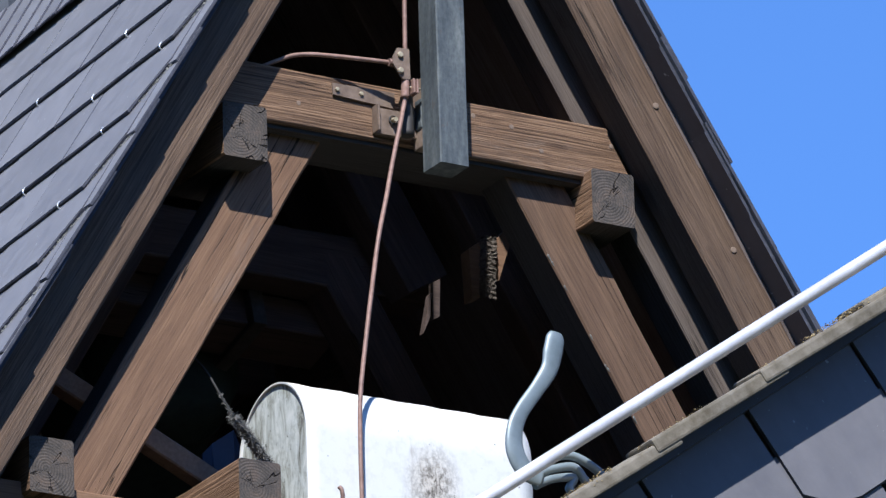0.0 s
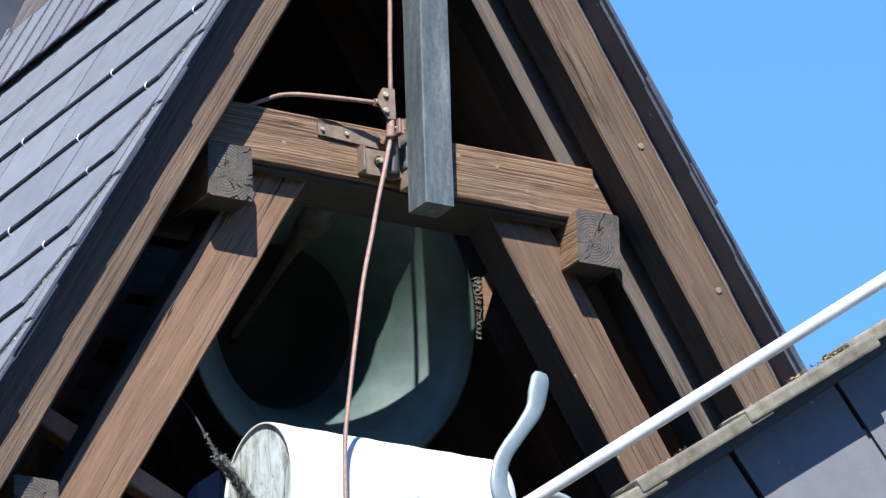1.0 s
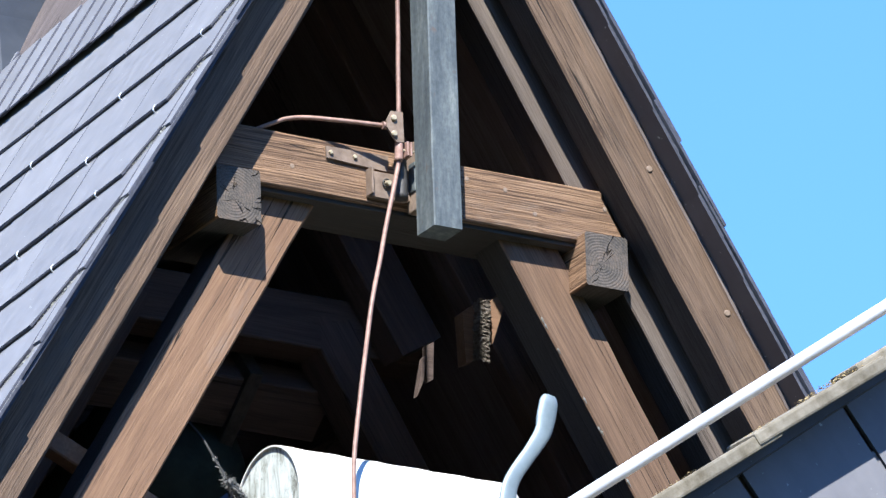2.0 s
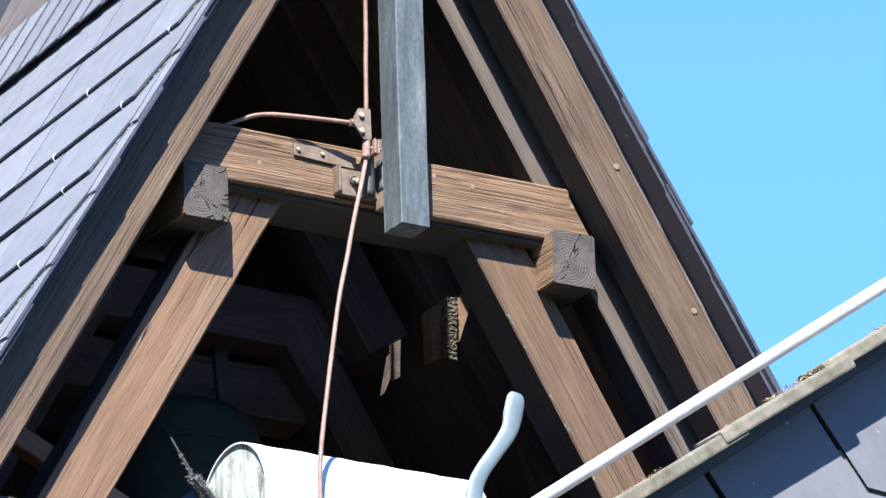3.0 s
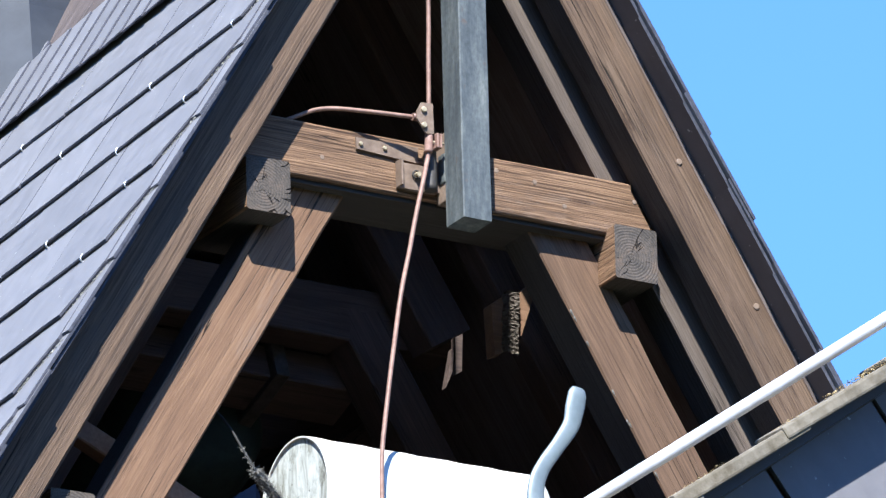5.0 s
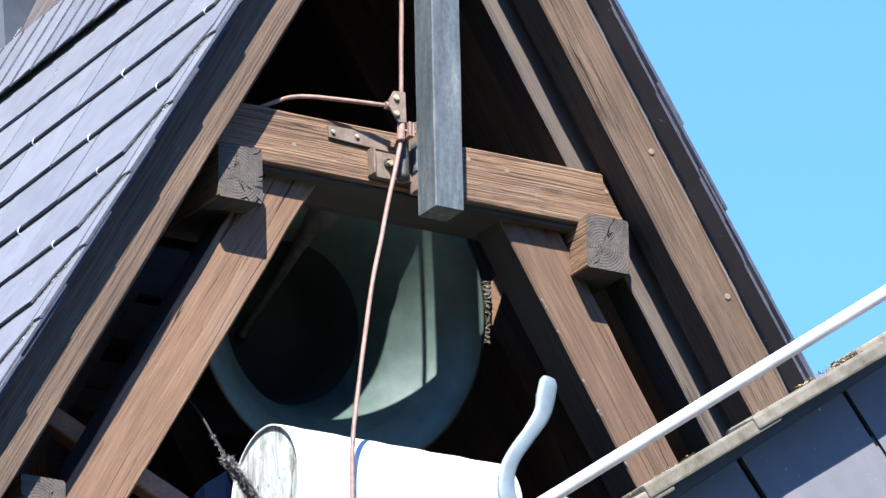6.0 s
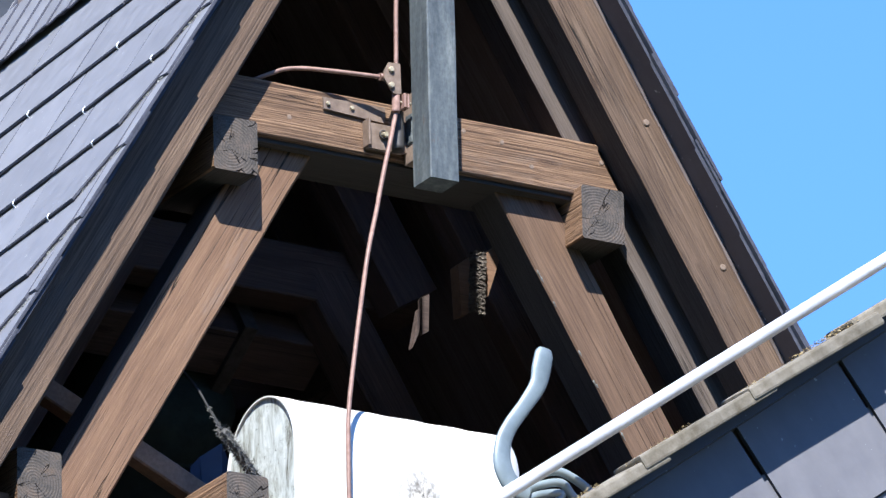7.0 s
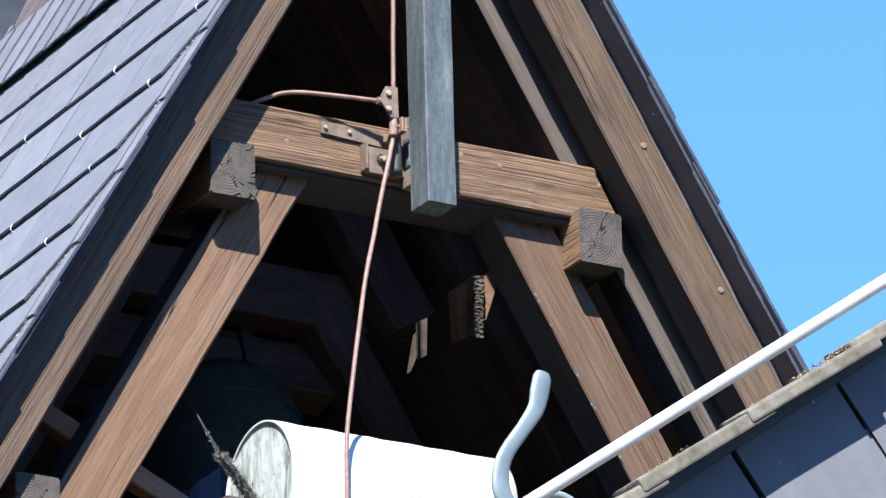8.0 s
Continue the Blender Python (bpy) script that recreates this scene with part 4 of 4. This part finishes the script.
    # short rod before the housing
    rod = part("rod", tube_bm([at(-0.397, -0.27, -0.777), at(-0.388, -0.27, -0.81), at(-0.372, -0.22, -0.98)], 0.0055, 8), COPPER)
    tagged(rod, "short brown copper rod end standing before the housing", "rod")


def build_sun_patch_boards():
    """Two added boards cut to the outline of sun patches on timbers inside the chamber."""
    b = thing("sun_patch_board", at(0.49, 0.45, 0.09), "brown board added in the shape of a sun patch, with a crumbling edge", "board", "splintered boards")
    part("face", prism([(0.422, 0.210), (0.459, 0.239), (0.453, 0.086), (0.428, 0.075)], 0.45, 0.49), WOOD_LEG, b)
    part("face", prism([(0.500, 0.250), (0.540, 0.285), (0.552, 0.267), (0.508, 0.140)], 0.45, 0.49), WOOD_LEG, b)
    rnd = random.Random(7)
    bm = bmesh.new()
    n, k, w = 44, 8, 0.044
    top, low = Vector((0.475, 0.425, 0.245)), Vector((0.466, 0.425, 0.078))
    grid = []
    for i in range(n):
        c = top.lerp(low, i / (n - 1))
        ragged = rnd.uniform(-0.0025, 0.0025)
        grid.append([bm.verts.new(at(c.x + w * (j / (k - 1) - 0.5) + ragged * (1 if j in (0, k - 1) else 0.3), c.y + rnd.uniform(-0.004, 0.003) + (0.02 if j in (0, k - 1) else 0), c.z + rnd.uniform(-0.002, 0.002))) for j in range(k)])
    for i in range(n - 1):
        for j in range(k - 1):
            bm.faces.new((grid[i][j], grid[i + 1][j], grid[i + 1][j + 1], grid[i][j + 1]))
    sol = bmesh.ops.solidify(bm, geom=bm.faces[:], thickness=0.03)
    bmesh.ops.recalc_face_normals(bm, faces=bm.faces)
    part("torn_edge", bm, BARK, b, "crumbling pale torn edge")
    # Dark wood here stands in for the patch being only partly lit.
    s = thing("sun_patch_board", at(0.31, 0.45, -0.03), "small board shaped as a sun patch deeper in the chamber, dark for part shade", "board", "splintered boards")
    part("face", prism([(0.313, 0.104), (0.335, 0.116), (0.330, 0.015), (0.312, 0.004)], 0.45, 0.47), WOOD_DARK, s)
    part("face", prism([(0.304, 0.070), (0.310, 0.076), (0.303, 0.010), (0.282, -0.037)], 0.45, 0.47), WOOD_DARK, s)


BRACE_A, BRACE_B = at(-0.987, 0.3, -0.321), at(-0.347, 0.3, -0.626)


def build_side_slats():
    """Dim horizontal boards behind the sunny side's leg."""
    for i in range(5):
        z = -0.02 - 0.12 * i
        timber("louvre_board", at(-1.1 - 0.02 * i, 1.55, z), at(-0.22 + 0.03 * (i % 2), 1.55, z), 0.075, 0.022, WOOD_BEAM,
               label="dim horizontal board at the back of the chamber", category="board", group="back boards", seed=130 + i)
    timber("louvre_post", at(-0.25, 1.52, 0.12), at(-0.2, 1.52, -0.7), 0.07, 0.05, WOOD_BEAM,
           label="dim upright holding the back boards", category="post", seed=140)
    timber("diagonal_brace", BRACE_A, BRACE_B, 0.055, 0.05, PEG_WOOD,
           label="pale grey diagonal brace behind the leg", category="brace", seed=141)


# ---- neighbouring gable, nearer to the viewer ----
FG_Y = -8.85
FG_DIR = Vector((0.506, 0, 0.367)).normalized()
FG_UP = Vector((-FG_DIR.z, 0, FG_DIR.x))
FG_O = Vector((-5.022, FG_Y, 6.231))


def fg(u, v, dy=0.0):
    """Along the verge (u), square to it upwards (v), and towards the viewer (dy)."""
    return FG_O + FG_DIR * u + FG_UP * v + Vector((0, -dy, 0))


def build_near_gable():
    wall_y = 0.045
    # slate-hung gable wall
    bm = bmesh.new()
    pts = [fg(-0.9, -0.03), fg(3.2, -0.03)]
    x1 = pts[1].x
    xr = x1 + (x1 - pts[0].x)
    outline = [(pts[0].x, 0.0), (xr, 0.0), (xr, pts[0].z), (x1, pts[1].z), (pts[0].x, pts[0].z)]
    a = [bm.verts.new((x, FG_Y + wall_y, z)) for x, z in outline]
    b = [bm.verts.new((x, FG_Y + wall_y + 0.25, z)) for x, z in outline]
    bm.faces.new(a)
    bm.faces.new(list(reversed(b)))
    for i in range(5):
        bm.faces.new((a[i], b[i], b[(i + 1) % 5], a[(i + 1) % 5]))
    bmesh.ops.recalc_face_normals(bm, faces=bm.faces)
    wall = tagged(part("wall_gable", bm, SLATE_DARK), "grey slate-hung gable wall of the lower roof in half shade", "wall", kind="structure")
    # slates laid square to the verge
    rnd = random.Random(12)
    w, ex = 0.222, 0.158
    kinds = [slate_mesh("slate", 0.27, w - 0.010, 0.008, SLATE_WALL, 200 + j, 0.002, 0.045) for j in range(4)]
    short = [slate_mesh("slate", 0.200, w - 0.010, 0.008, SLATE_WALL, 220 + j, 0.002, 0.045) for j in range(3)]
    for r in range(0, 7):
        for c in range(-4, 10):
            u = -0.013 + c * w + (w * 0.62) * r
            v = -0.070 - ex * (r + 1)
            o = fg(u, v, -wall_y + 0.012)
            m = frame_of(o, -FG_UP, (0, -1, 0)) @ pose(0, 0, 0, 0, -1.8, rnd.uniform(-0.5, 0.5)) @ pose(-0.27, 0, 0)
            if o.z < 5.2 or c + 0.6 * r > 12:
                continue
            if r == 0:
                m = m @ pose(0.070, 0, 0.0)
            part("slate", short[rnd.randrange(3)] if r == 0 else kinds[rnd.randrange(4)], None, wall, "", m)
    # roof behind the verge
    bm = bmesh.new()
    q = []
    for dv in (-0.035, -0.012):
        for u, back in ((-1.0, 0.02), (3.2, 0.02), (3.2, 3.0), (-1.0, 3.0)):
            p = fg(u, dv)
            q.append(bm.verts.new((p.x + back * 0.3, p.y + back, p.z)))
    bm.faces.new(q[4:])
    bm.faces.new(list(reversed(q[:4])))
    for i in range(4):
        bm.faces.new((q[i], q[(i + 1) % 4], q[4 + (i + 1) % 4], q[4 + i]))
    bmesh.ops.recalc_face_normals(bm, faces=bm.faces)
    roof = tagged(part("roof_near", bm, SLATE_DARK), "dark slate roof slope of the lower building", "roof", kind="structure")
    # verge slates, lapped up the slope
    for i in range(-4, 12):
        bm = box_bm(0, 0.27, -0.018, 0.003, -0.035, 0.035 + 0.0025 * (i % 3), 0.004)
        for vtx in bm.verts:
            vtx.co.y += noise.noise(vtx.co * 25 + Vector((i * 3.3, 0, 0))) * 0.003
        m = frame_of(fg(-0.120 + i * 0.222, -0.002 + 0.001 * (i % 2), 0.0), FG_DIR, (0, -1, 0)) @ pose(0, 0, 0, 0, 0, -1.6)
        part("verge_slate", bm, LICHEN_STONE, roof, "", m)
    rnd = random.Random(4)
    bm = bmesh.new()
    for _ in range(5000):
        u = rnd.uniform(-0.3, 1.2)
        if noise.noise(Vector((u * 9, 2.0, 0.0))) < -0.05:
            continue
        c0 = fg(u, rnd.uniform(-0.010, 0.002), rnd.uniform(0.0, 0.036))
        vs = [bm.verts.new(c0 + Vector((rnd.gauss(0, 1), rnd.gauss(0, 1), rnd.gauss(0, 0.7))).normalized() * rnd.uniform(0.0008, 0.0026)) for _ in range(4)]
        for tri in ((0, 1, 2), (0, 2, 3), (0, 3, 1), (1, 3, 2)):
            bm.faces.new([vs[q] for q in tri])
    tagged(part("lichen", bm, plain("ochre_lichen", (0.22, 0.15, 0.05), (0.42, 0.33, 0.18), 0.95, 60, 0, 0.8), roof), kind="stuff")


def build_near_rod():
    rod = thing("conductor_rod", fg(0.3, 0.06, 0.03), "pale galvanised conductor rod along the near verge", "conductor")
    p0, p1 = Vector((-5.159, FG_Y, 6.2005)), Vector((-4.45, FG_Y, 6.702))
    d = p1 - p0
    part("bar", tube_bm([p0 - d * 0.9, p0, p0 + d * 0.5, p1, p1 + d * 2.0], 0.0095, 16), STEEL_PALE, rod)
    for u in (0.105, 0.62):
        base = fg(u + 0.075, -0.012, 0.0)
        part("holder", tube_bm([base, base + FG_UP * 0.012], 0.006, 8), LICHEN_STONE, rod)


def build_near_hook():
    hook = thing("roof_hook", Vector((-5.10, FG_Y, 6.2)), "grey painted steel roof hook with curved prongs on the near verge", "hook")
    hook_y = FG_Y + 0.035
    pts = [(-5.046, 6.456), (-5.048, 6.446), (-5.053, 6.424), (-5.060, 6.399), (-5.081, 6.367), (-5.106, 6.332), (-5.118, 6.304), (-5.119, 6.272), (-5.104, 6.246), (-5.078, 6.236)]
    girth = (0.62, 0.98, 1.02, 0.86, 0.74, 0.76, 0.86, 0.98, 1.0, 0.8)
    def swell(t):
        k = min(int(t * 9), 8)
        return girth[k] + (girth[k + 1] - girth[k]) * (t * 9 - k)
    bm = tube_bm([Vector((x + 0.003, hook_y, z)) for x, z in pts], 0.0150, 16, swell)
    for v in bm.verts:
        v.co.y = hook_y + (v.co.y - hook_y) * 0.40
    part("shank", bm, GALV_HOOK, hook)
    for p in ([(-5.084, 6.257), (-5.056, 6.271), (-5.021, 6.280), (-4.984, 6.266), (-4.972, 6.254)], [(-5.084, 6.241), (-5.056, 6.255), (-5.021, 6.264), (-5.004, 6.249), (-4.992, 6.237)], [(-5.084, 6.227), (-5.056, 6.241), (-5.021, 6.248), (-5.028, 6.231), (-5.016, 6.219)]):
        part("prong", tube_bm([Vector((x, hook_y + 0.004, z)) for x, z in p], 0.0062, 10), GALV_HOOK, hook, "thin flat prong")


build_ground()
build_shell()
build_frame()
bell, clapper = build_bell()
build_bell_supports()
build_housing()
build_conductor()
build_bracket()
build_clutter()
build_sun_patch_boards()
build_side_slats()
build_near_hook()
build_near_rod()
build_near_gable()
left_deck = build_roof(-1, "roof_1")
build_roof(1, "roof_2")
build_ridge_strip(left_deck)


# ---- the bell's swing ----
PERIOD, PEAK, SWING = 1.677, 0.931, 80.0


def motions():
    rows, beat = [], []
    n = 80
    for i in range(n + 1):
        t = 8.0 * i / n
        c = math.cos(2 * math.pi * (t - PEAK) / PERIOD)
        rows.append((t, Matrix.Translation(at(AXLE_X, AXLE_Y, AXLE_Z)) @ pose(0, 0, 0, -SWING * c, 0, 0)))
        beat.append((t, pose(0, 0, CLAPPER_PIVOT + 0.03, -36.0 * c, 0, 0)))
    walk(bell, rows)
    walk(clapper, beat)


motions()
